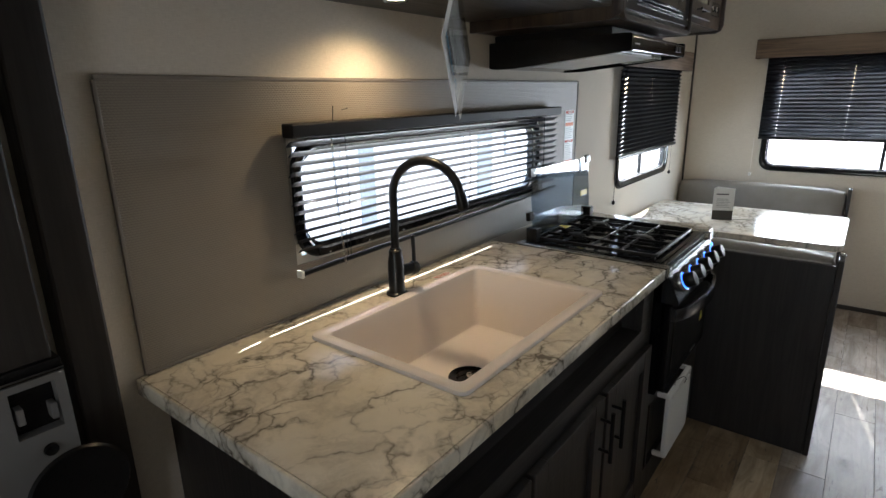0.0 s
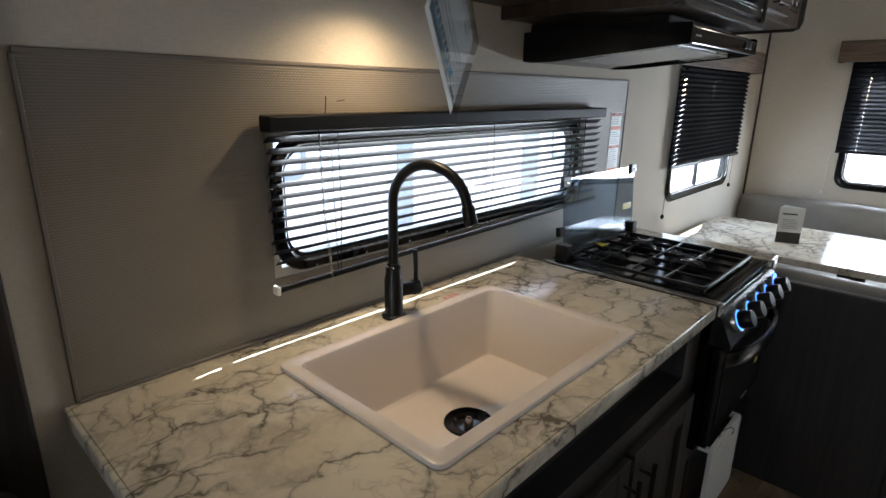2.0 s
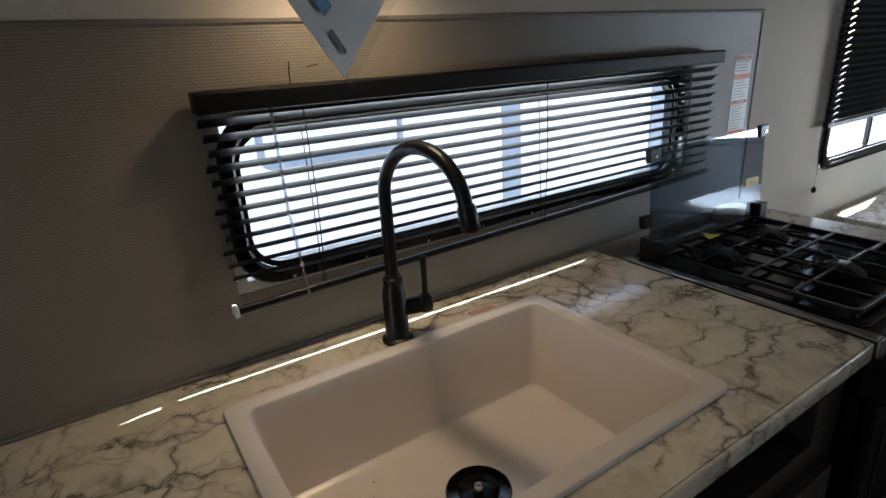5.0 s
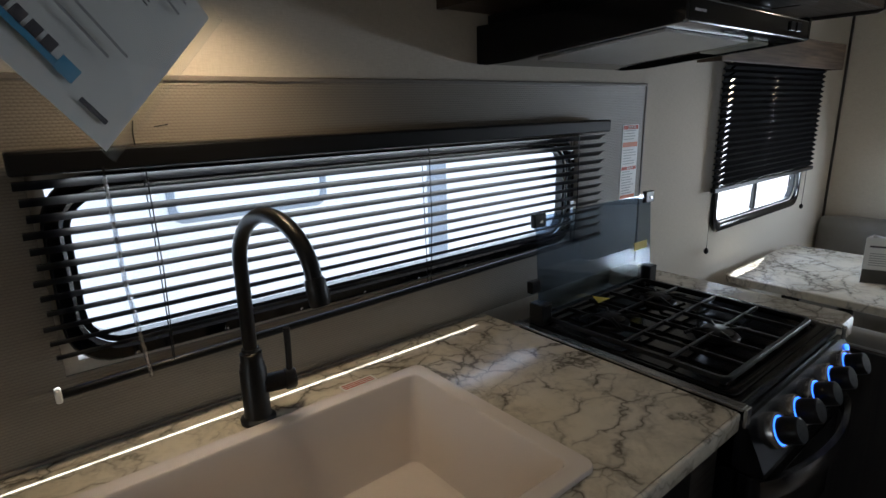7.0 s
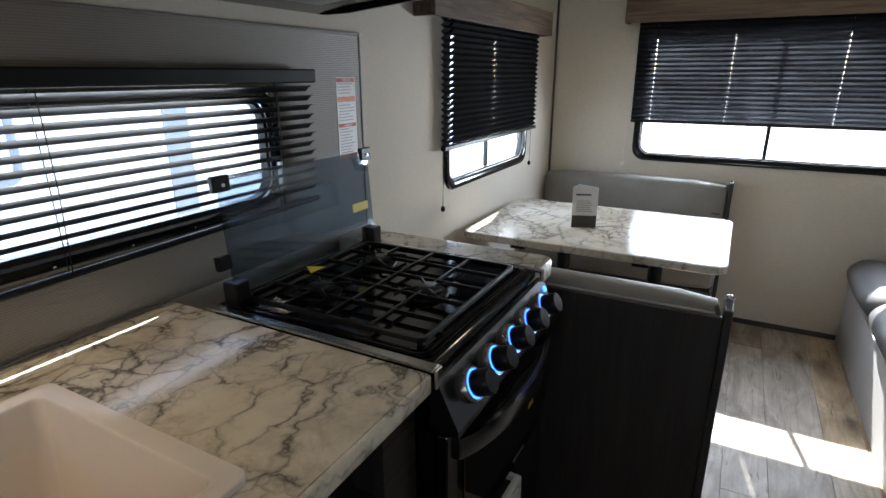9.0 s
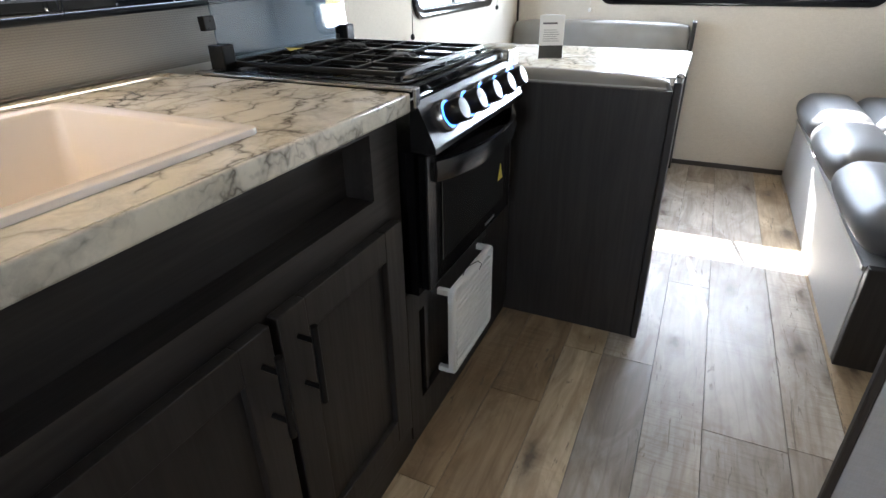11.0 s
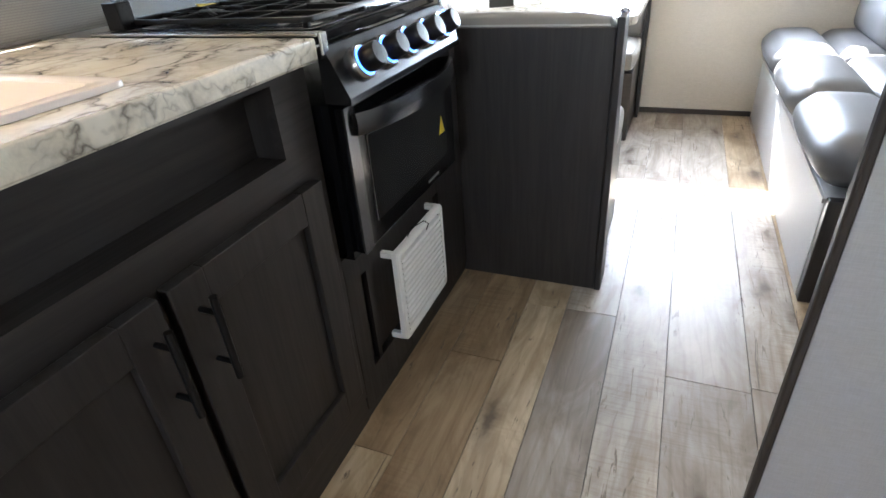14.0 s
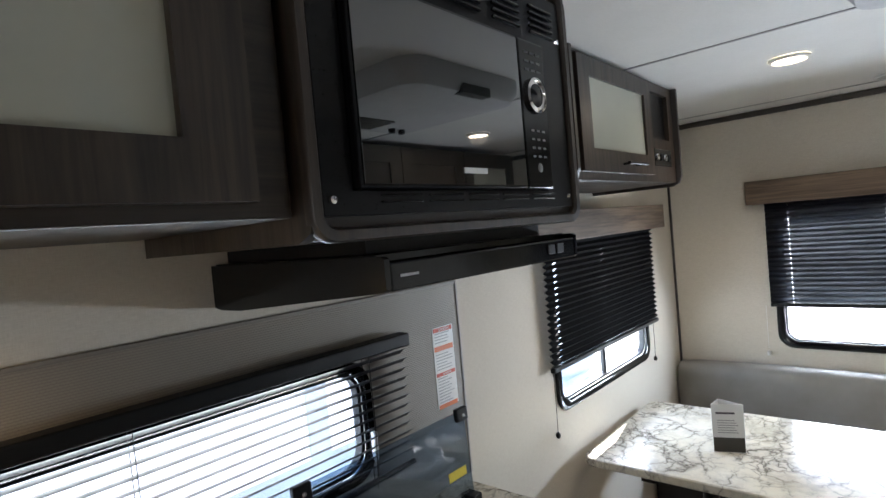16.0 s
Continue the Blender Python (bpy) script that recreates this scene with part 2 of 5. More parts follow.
def m_glow(name, color, strength):
    n = Nodes(name)
    n.set(color, 0.4)
    n.b.inputs["Emission Color"].default_value = (*color, 1)
    n.b.inputs["Emission Strength"].default_value = strength
    return n.m


def m_pleat(name, color, through_amount):
    """Pleated shade cloth that lets a little daylight through, more in thin streaks that imitate light between pleats.
    """
    n = Nodes(name)
    f, _ = n.noise(1.0, n.mapped((90, 90, 900)), 3)
    c = n.ramp(f, [(0.3, tuple(v * 0.7 for v in color)), (0.7, tuple(v * 1.3 for v in color))])
    n.set(c, 0.85, 0, 0.1)
    tl = n.add("ShaderNodeBsdfTranslucent")
    tl.inputs[0].default_value = (0.75, 0.78, 0.85, 1)
    mx = n.add("ShaderNodeMixShader")
    # Noise streaks in the translucency stand for light slipping between the pleats.
    k, _ = n.noise(1.0, n.mapped((7, 7, 160)), 4, 0.6)
    big, _ = n.noise(1.6, detail=2)
    amount = n.math("MULTIPLY", n.ramp(k, [(0.35, (0.65,) * 3), (0.7, (1.3,) * 3)]), n.ramp(big, [(0.3, (through_amount * 0.6,) * 3), (0.7, (through_amount * 1.3,) * 3)]))
    n.link(amount, mx.inputs[0])
    n.link(n.b.outputs[0], mx.inputs[1])
    n.link(tl.outputs[0], mx.inputs[2])
    n.link(mx.outputs[0], n.out.inputs[0])
    return n.m


MARBLE = m_marble()
WOOD_X = m_wood("charcoal_wood_along", (0.012, 0.0100, 0.0094), (0.033, 0.0278, 0.0255), 0)
WOOD_Y = m_wood("charcoal_wood_across", (0.012, 0.0100, 0.0094), (0.033, 0.0278, 0.0255), 1)
WOOD_Z = m_wood("charcoal_wood_upright", (0.012, 0.0100, 0.0094), (0.033, 0.0278, 0.0255), 2)
UPPER_Z = m_wood("umber_wood_upright", (0.012, 0.0085, 0.0065), (0.062, 0.043, 0.029), 2, 0.34)
UPPER_X = m_wood("umber_wood_along", (0.012, 0.0085, 0.0065), (0.048, 0.034, 0.024), 0, 0.34)
VALANCE_X = m_wood("weathered_wood_along", (0.055, 0.036, 0.022), (0.205, 0.14, 0.09), 0, 0.6)
VALANCE_Y = m_wood("weathered_wood_across", (0.055, 0.036, 0.022), (0.205, 0.14, 0.09), 1, 0.6)
PLANK_TAN = m_plank("vinyl_plank_tan", ((0.36, 0.26, 0.155), (0.62, 0.50, 0.335), (0.50, 0.39, 0.26), (0.66, 0.55, 0.39), (0.42, 0.32, 0.21)))
PLANK_GREY = m_plank("vinyl_plank_grey", ((0.33, 0.285, 0.24), (0.56, 0.515, 0.455), (0.38, 0.345, 0.305), (0.60, 0.555, 0.49), (0.45, 0.405, 0.35)))
WALL = m_wall("woven_wallpaper", (0.56, 0.51, 0.43), (0.68, 0.63, 0.545), 620, 620, 0.16)
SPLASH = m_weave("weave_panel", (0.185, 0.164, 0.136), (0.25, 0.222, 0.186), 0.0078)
CEIL = m_wall("ceiling_board", (0.74, 0.73, 0.70), (0.79, 0.78, 0.75), 90, 90, 0.03, 0.6)
GREYPANEL = m_wall("grey_panel", (0.50, 0.50, 0.50), (0.58, 0.58, 0.585), 500, 500, 0.1, 0.6)
SINK = plain("sink_composite", (0.76, 0.70, 0.66), 0.24, 0, 0.012, 30, 0.0, 0.5, 0.0, 0.03)
BLACK_METAL = plain("matte_black_metal", (0.008, 0.008, 0.0085), 0.36, 0.4, 0.1, 300, 0.04)
BLACK_PLASTIC = plain("black_plastic", (0.007, 0.007, 0.0075), 0.3, 0, 0.1, 240, 0.05, 0.22)
BLACK_GLOSS = plain("gloss_black_enamel", (0.004, 0.004, 0.0045), 0.12, 0, 0.1, 120, 0.01, 0.3)
BLIND = plain("blind_slat_paint", (0.005, 0.0055, 0.007), 0.34, 0, 0.1, 150, 0.02, 0.25)
RAIL = plain("matte_black_rail", (0.004, 0.004, 0.0045), 0.45, 0, 0.1, 150, 0.02, 0.2)
IRON = plain("cast_iron", (0.004, 0.004, 0.0045), 0.4, 0, 0.2, 400, 0.15, 0.25)
STEEL = plain("brushed_steel", (0.50, 0.49, 0.48), 0.26, 1.0, 0.04, 200, 0.0, 0.5, 0.0, 0.04)
CHROME = plain("chrome", (0.75, 0.75, 0.76), 0.1, 1.0, 0.03, 60, 0.0)
DARK_STEEL = plain("dark_steel", (0.12, 0.122, 0.13), 0.22, 1.0, 0.04, 200, 0.0, 0.5, 0.0, 0.05)
WHITE_PLASTIC = plain("white_plastic", (0.76, 0.76, 0.74), 0.4, 0, 0.03, 80, 0.03)
PAPER = plain("paper", (0.74, 0.73, 0.71), 0.45, 0, 0.03, 60, 0.04)
MOULDED = plain("grey_moulded_board", (0.13, 0.127, 0.124), 0.6, 0, 0.15, 20, 0.05)
PRINT = plain("dark_print", (0.07, 0.06, 0.07), 0.5)
PRINT_RED = plain("red_print", (0.45, 0.06, 0.03), 0.5)
PRINT_ORANGE = plain("orange_print", (0.62, 0.16, 0.05), 0.5)
PRINT_BLUE = plain("blue_print", (0.06, 0.30, 0.52), 0.5)
PRINT_DIM = plain("dim_print", (0.12, 0.12, 0.12), 0.5)
PRINT_GREY = plain("grey_print", (0.35, 0.34, 0.34), 0.5)
YELLOW = plain("yellow_label", (0.65, 0.52, 0.03), 0.4)
FOREST = plain("printed_landscape", (0.045, 0.042, 0.034), 0.4, 0, 0.6, 40)
VINYL = m_vinyl("grey_vinyl", (0.10, 0.10, 0.105), (0.15, 0.149, 0.152))
BENCH_VINYL = m_vinyl("taupe_vinyl", (0.21, 0.195, 0.175), (0.28, 0.265, 0.24))
PIPING = plain("pale_piping", (0.45, 0.44, 0.42), 0.4)
TRIM_DARK = plain("dark_trim", (0.045, 0.038, 0.034), 0.4)
CAULK = plain("taupe_edge_trim", (0.20, 0.175, 0.15), 0.45)
GLASS = m_pane("window_glass", (0.96, 0.97, 0.97))
SMOKED = m_pane("smoked_glass", (0.58, 0.66, 0.74), 0.07)
FROST = plain("frosted_cabinet_glass", (0.43, 0.43, 0.355), 0.16, 0, 0.05, 12, 0.01)
_n = Nodes("dark_door_glass")
_n.set((0.012, 0.013, 0.013), _n.ramp(_n.noise(6)[0], [(0.3, (0.012,) * 3), (0.7, (0.03,) * 3)]))
_n.b.inputs["IOR"].default_value = 2.6
MIRROR_DARK = _n.m
LED = m_glow("blue_indicator", (0.04, 0.16, 1.0), 0.9)
PUCK = m_glow("warm_lamp_lens", (1.0, 0.80, 0.55), 2.5)
PLEAT = m_pleat("black_pleated_cloth", (0.006, 0.006, 0.007), 0.004)
PLEAT_REAR = m_pleat("charcoal_pleated_cloth", (0.011, 0.011, 0.013), 0.13)
FILTER = plain("aluminium_mesh_filter", (0.50, 0.50, 0.48), 0.4, 0.6, 0.1, 260, 0.5)
RV_WHITE = plain("gloss_white_siding", (0.85, 0.86, 0.87), 0.3, 0, 0.03, 8, 0.02)
RV_GREY = plain("blue_grey_siding", (0.25, 0.29, 0.34), 0.35, 0, 0.05, 8, 0.02)
RV_GLASS = plain("tinted_trailer_glass", (0.05, 0.06, 0.07), 0.1)
GRAVEL = plain("pale_gravel", (0.52, 0.50, 0.47), 0.9, 0, 0.2, 35, 0.4)


# ---- building helpers ----
WORLD_OF = {}


def part(name, bm, material, parent=None, label="", smooth=False):
    """Links a bmesh as one mesh object under a thing or a part."""
    me = bpy.data.meshes.new(name)
    bmesh.ops.recalc_face_normals(bm, faces=bm.faces)
    bm.to_mesh(me)
    bm.free()
    me.materials.append(material)
    if smooth:
        me.polygons.foreach_set("use_smooth", [True] * len(me.polygons))
        me.update()
        if smooth != "all":
            me.set_sharp_from_angle(angle=radians(38))
    ob = new(name, me)
    WORLD_OF[ob.name] = Matrix.Identity(4)
    if parent:
        ob.parent = parent
        ob.matrix_parent_inverse = WORLD_OF[parent.name].inverted()
    if label:
        tagged(ob, label)
    return ob


def thing(name, at, label, category, group="", kind=""):
    ob = new(name)
    ob.empty_display_size = 0.05
    ob.location = at
    WORLD_OF[ob.name] = Matrix.Translation(at)
    return tagged(ob, label, category, group, kind)


def structure(name, bm, material, label, smooth=False):
    return tagged(part(name, bm, material, None, "", smooth), label, "", "", "structure")


def B():
    return bmesh.new()


def box(x0, x1, y0, y1, z0, z1, bevel=0.0, seg=2, bm=None):
    bm2 = B()
    bmesh.ops.create_cube(bm2, size=1)
    for v in bm2.verts:
        v.co = Vector(((x0 + x1) / 2 + v.co.x * abs(x1 - x0), (y0 + y1) / 2 + v.co.y * abs(y1 - y0), (z0 + z1) / 2 + v.co.z * abs(z1 - z0)))
    if bevel:
        bmesh.ops.bevel(bm2, geom=list(bm2.edges), offset=bevel, segments=seg, affect="EDGES", profile=0.5, clamp_overlap=True)
    return joined(bm, bm2)


def joined(bm, bm2):
    if bm is None:
        return bm2
    me = bpy.data.meshes.new("tmp")
    bm2.to_mesh(me)
    bm2.free()
    bm.from_mesh(me)
    bpy.data.meshes.remove(me)
    return bm


def moved(bm, m):
    bmesh.ops.transform(bm, matrix=m, verts=bm.verts)
    return bm


def loft(loops, closed=True, cap0=True, cap1=True, bm=None):
    """Skin over loops of equal length."""
    bm2 = B()
    rows = [[bm2.verts.new(p) for p in lp] for lp in loops]
    n = len(rows[0])
    for a, b in zip(rows, rows[1:]):
        for i in range(n if closed else n - 1):
            j = (i + 1) % n
            bm2.faces.new((a[i], a[j], b[j], b[i]))
    if cap0:
        bm2.faces.new(rows[0])
    if cap1:
        bm2.faces.new(rows[-1][::-1])
    return joined(bm, bm2)


def rrect(u0, u1, v0, v1, r, n=6):
    """Corner points of a rounded rectangle in a plane."""
    pts = []
    for cu, cv, a0 in ((u1 - r, v1 - r, 0), (u0 + r, v1 - r, 90), (u0 + r, v0 + r, 180), (u1 - r, v0 + r, 270)):
        for i in range(n + 1):
            a = radians(a0 + 90 * i / n)
            pts.append((cu + r * math.cos(a), cv + r * math.sin(a)))
    return pts


def on(plane, pts, d):
    """Lifts plane points into the world: xy at z=d, xz at y=d, yz at x=d."""
    return [Vector({"xy": (u, v, d), "xz": (u, d, v), "yz": (d, u, v)}[plane]) for u, v in pts]


def ring(plane, outer, inner, d0, d1, soft=0.0, bm=None):
    """A frame between two outlines, from depth d0 to d1."""
    s = soft * (1 if d1 > d0 else -1)
    loops = [on(plane, inner, d0), on(plane, outer, d0), on(plane, outer, d1 - s)]
    if soft:
        cu = [((o[0] * 0.85 + i[0] * 0.15), (o[1] * 0.85 + i[1] * 0.15)) for o, i in zip(outer, inner)]
        ci = [((o[0] * 0.2 + i[0] * 0.8), (o[1] * 0.2 + i[1] * 0.8)) for o, i in zip(outer, inner)]
        loops += [on(plane, cu, d1), on(plane, ci, d1), on(plane, inner, d1 - s)]
    else:
        loops += [on(plane, inner, d1)]
    loops.append(loops[0])
    bm2 = B()
    rows = [[bm2.verts.new(p) for p in lp] for lp in loops[:-1]]
    rows.append(rows[0])
    n = len(outer)
    for a, b in zip(rows, rows[1:]):
        for i in range(n):
            bm2.faces.new((a[i], a[(i + 1) % n], b[(i + 1) % n], b[i]))
    return joined(bm, bm2)


def tube(path, r, seg=12, bm=None, radii=None):
    """A round bar along a line of points."""
    pts = [Vector(p) for p in path]
    loops = []
    up = None
    for i, p in enumerate(pts):
        d = (pts[min(i + 1, len(pts) - 1)] - pts[max(i - 1, 0)]).normalized()
        if up is None:
            up = Vector((0, 0, 1)) if abs(d.z) < 0.9 else Vector((1, 0, 0))
        u = (up - d * up.dot(d)).normalized()
        w = d.cross(u)
        up = u
        rr = radii[i] if radii else r
        loops.append([p + (u * math.cos(2 * math.pi * k / seg) + w * math.sin(2 * math.pi * k / seg)) * rr for k in range(seg)])
    return loft(loops, True, True, True, bm)


def lathe(at, profile, axis=(0, 0, 1), seg=24, bm=None, cap0=True, cap1=True):
    """A turned body: (radius, height) along an axis from a point."""
    q = Vector((0, 0, 1)).rotation_difference(Vector(axis)).to_matrix()
    at = Vector(at)
    loops = [[at + q @ Vector((r * math.cos(2 * math.pi * k / seg), r * math.sin(2 * math.pi * k / seg), h)) for k in range(seg)] for r, h in profile]
    return loft(loops, True, cap0, cap1, bm)


def slab(plane, us, vs, holes, d0, d1, bm=None):
    """A thick sheet with rectangular openings through it."""
    us, vs = sorted(set(us)), sorted(set(vs))
    for h in holes:
        us, vs = sorted(set(us) | {h[0], h[1]}), sorted(set(vs) | {h[2], h[3]})
    bm2 = B()
    grid = {}
    for i, u in enumerate(us):
        for j, v in enumerate(vs):
            for k, d in enumerate((d0, d1)):
                grid[i, j, k] = bm2.verts.new(on(plane, [(u, v)], d)[0])

    def solid(i, j):
        if not (0 <= i < len(us) - 1 and 0 <= j < len(vs) - 1):
            return False
        cu, cv = (us[i] + us[i + 1]) / 2, (vs[j] + vs[j + 1]) / 2
        return not any(h[0] < cu < h[1] and h[2] < cv < h[3] for h in holes)

    for i in range(len(us) - 1):
        for j in range(len(vs) - 1):
            if not solid(i, j):
                continue
            for k in (0, 1):
                bm2.faces.new((grid[i, j, k], grid[i + 1, j, k], grid[i + 1, j + 1, k], grid[i, j + 1, k]))
            for (a, b), (ni, nj) in ((((i, j), (i + 1, j)), (i, j - 1)), (((i, j + 1), (i + 1, j + 1)), (i, j + 1)), (((i, j), (i, j + 1)), (i - 1, j)), (((i + 1, j), (i + 1, j + 1)), (i + 1, j))):
                if not solid(ni, nj):
                    bm2.faces.new((grid[a[0], a[1], 0], grid[b[0], b[1], 0], grid[b[0], b[1], 1], grid[a[0], a[1], 1]))
    for v in [v for v in bm2.verts if not v.link_faces]:
        bm2.verts.remove(v)
    return joined(bm, bm2)


def shaker(x0, x1, z0, z1, y, depth, rail, bm=None):
    """A framed door leaf facing -y: softened rails round a recessed middle panel."""
    y1 = y + depth
    bm = box(x0, x0 + rail, y, y1, z0, z1, 0.0022, 2, bm)
    box(x1 - rail, x1, y, y1, z0, z1, 0.0022, 2, bm)
    box(x0 + rail - 0.0005, x1 - rail + 0.0005, y + 0.0004, y1, z0, z0 + rail, 0.002, 2, bm)
    box(x0 + rail - 0.0005, x1 - rail + 0.0005, y + 0.0004, y1, z1 - rail, z1, 0.002, 2, bm)
    return box(x0 + rail - 0.002, x1 - rail + 0.002, y + depth * 0.62, y1 - 0.001, z0 + rail - 0.002, z1 - rail + 0.002, 0, 2, bm)


def words(name, text, size, m, material, parent):
    cu = bpy.data.curves.new(name, "FONT")
    cu.body, cu.size, cu.align_x, cu.align_y, cu.extrude = text, size, "CENTER", "CENTER", 0.0002
    tmp = bpy.data.objects.new(name, cu)
    me = bpy.data.meshes.new_from_object(tmp)
    bpy.data.objects.remove(tmp)
    me.transform(m)
    me.materials.clear()
    me.materials.append(material)
    ob = new(name, me)
    WORLD_OF[ob.name] = Matrix.Identity(4)
    ob.parent = parent
    ob.matrix_parent_inverse = WORLD_OF[parent.name].inverted()
    return ob


def cushion(x0, x1, y0, y1, z0, z1, r, puff=0.01, bm=None):
    """A stuffed block with round edges and slightly swollen faces."""
    bm2 = B()
    bmesh.ops.create_cube(bm2, size=1)
    bmesh.ops.subdivide_edges(bm2, edges=list(bm2.edges), cuts=9, use_grid_fill=True)
    hx, hy, hz = (x1 - x0) / 2, (y1 - y0) / 2, (z1 - z0) / 2
    c = Vector(((x0 + x1) / 2, (y0 + y1) / 2, (z0 + z1) / 2))
    for v in bm2.verts:
        q = v.co * 2
        p = Vector((q.x * hx, q.y * hy, q.z * hz))
        core = Vector((max(-hx + r, min(hx - r, p.x)), max(-hy + r, min(hy - r, p.y)), max(-hz + r, min(hz - r, p.z))))
        d = p - core
        if d.length > 1e-6:
            p = core + d.normalized() * r
        w = (1 - q.x ** 2 * 0.9) * (1 - q.y ** 2 * 0.9) if abs(q.z) > 0.99 else ((1 - q.x ** 2 * 0.9) * (1 - q.z ** 2 * 0.9) if abs(q.y) > 0.99 else (1 - q.y ** 2 * 0.9) * (1 - q.z ** 2 * 0.9))
        nrm = Vector((q.x if abs(q.x) > 0.99 else 0, q.y if abs(q.y) > 0.99 else 0, q.z if abs(q.z) > 0.99 else 0))
        v.co = c + p + nrm * puff * w
    return joined(bm, bm2)

# ---- the large structure ----
X0, X1, Y0, ZC = -1.9, 3.94, -2.25, 2.115
TRIM_X = 1.13
W1 = (0.408, 1.618, 1.066, 1.340)
W2 = (2.55, 3.45, 0.937, 1.56)
W3 = (-1.87, -0.512, 0.922, 1.60)
structure("wall_kitchen", slab("xz", (X0, X1 + 0.05), (0, ZC), [W1, W2], 0.0, 0.027), WALL, "beige woven wallpaper wall with two window openings")
structure("wall_rear", slab("yz", (Y0, 0.0), (0, ZC), [W3], X1, X1 + 0.05), WALL, "beige woven wallpaper end wall with a wide window opening")
structure("wall_opposite", slab("xz", (X0, X1), (0, ZC), [], Y0 - 0.05, Y0), WALL, "beige woven wallpaper side wall behind the sofa")
# Unseen end wall; its opening is added to hold the front fill lamp.
structure("wall_front", slab("yz", (Y0, 0.0), (0, ZC), [(-1.5, -1.0, 1.0, 1.4)], X0 - 0.05, X0), WALL, "plain beige wall closing the far end")
bm = slab("xy", (X0, X1), (Y0, 0.0), [], ZC, ZC + 0.05)
structure("ceiling", bm, CEIL, "white smooth ceiling boards")
for sx in (2.53, 1.2, 3.75):
    structure("trim", box(sx - 0.006, sx + 0.006, Y0, 0, ZC - 0.003, ZC - 0.0005), PRINT_GREY, "thin grey joint strip between ceiling boards")
structure("trim", box(X1 - 0.022, X1 - 0.0005, Y0, -0.001, ZC - 0.03, ZC - 0.004, 0.004), TRIM_DARK, "dark strip where wall meets ceiling")
structure("trim", box(X1 - 0.012, X1 - 0.0005, -0.012, -0.0005, 0.0, ZC - 0.031, 0.003), TRIM_DARK, "dark upright strip in the wall corner")
structure("baseboard", box(X1 - 0.012, X1 - 0.0005, -1.648, -1.03, 0.006, 0.035, 0.003), TRIM_DARK, "low dark baseboard strip")

# grey panelled partition beside the aisle, with a dark edge strip
part_wall = structure("wall_partition", box(TRIM_X, TRIM_X + 0.032, Y0, -1.4205, 0, ZC), GREYPANEL, "pale grey panelled partition beside the aisle")
structure("trim", box(TRIM_X - 0.004, TRIM_X + 0.014, -1.420, -1.408, 0.006, ZC - 0.004, 0.004), TRIM_DARK, "dark edge strip on the partition corner")

# doorway to the dim front space
structure("trim", box(-0.14, -0.07, -0.06, -0.001, 0.006, ZC - 0.004, 0.006), WOOD_Z, "dark wooden post at the end of the kitchen wall")
structure("wall_wardrobe", box(-0.9, -0.175, -0.12, -0.001, 1.062, ZC - 0.004, 0.004), WOOD_Z, "dark wooden wardrobe wall in the dim front space")


def housing():
    """Grey moulded front with a dark recess and a round cut-out, below the wardrobe."""
    t = thing("bunk_housing", (-0.53, -0.06, 0.006), "grey moulded bunk front with dark recess below a black wardrobe", "bunk")
    d0, d1 = -0.10, -0.122
    part("panel", slab("xz", (-0.9, -0.165), (0.70, 1.038), [(-0.242, -0.180, 0.946, 1.026)], d0, d1), MOULDED, t, "grey moulded panel")
    part("base", box(-0.9, -0.165, -0.118, -0.001, 0.006, 0.699, 0.004), WOOD_X, t)
    part("recess", box(-0.243, -0.179, -0.099, -0.09, 0.945, 1.027), BLACK_PLASTIC, t, "black recess back")
    part("top_bar", tube([(-0.9, -0.127, 1.046), (-0.166, -0.127, 1.046)], 0.0035, 8), DARK_STEEL, t, "thin metal bar")
    part("top_rail", box(-0.9, -0.165, -0.122, -0.001, 1.0385, 1.0615, 0.003), BLACK_PLASTIC, t)
    for x, z in ((-0.232, 0.985), (-0.188, 0.976)):
        part("clip", box(x - 0.005, x + 0.005, -0.1215, -0.0995, z - 0.016, z + 0.012, 0.002), MOULDED, t)
    part("port", lathe((-0.205, -0.1222, 0.913), [(0.011, 0), (0.010, 0.004), (0.006, 0.002)], axis=(0, -1, 0), seg=16), BLACK_PLASTIC, t, "", True)
    part("cut_out", lathe((-0.178, -0.1222, 0.82), [(0.078, 0), (0.074, 0.006), (0.066, 0.003)], axis=(0, -1, 0), seg=36), BLACK_PLASTIC, t, "round black cut-out", True)


housing()


def pane(name, bm, material, parent, label=""):
    ob = part(name, bm, material, parent, label)
    ob.visible_shadow = False
    return ob


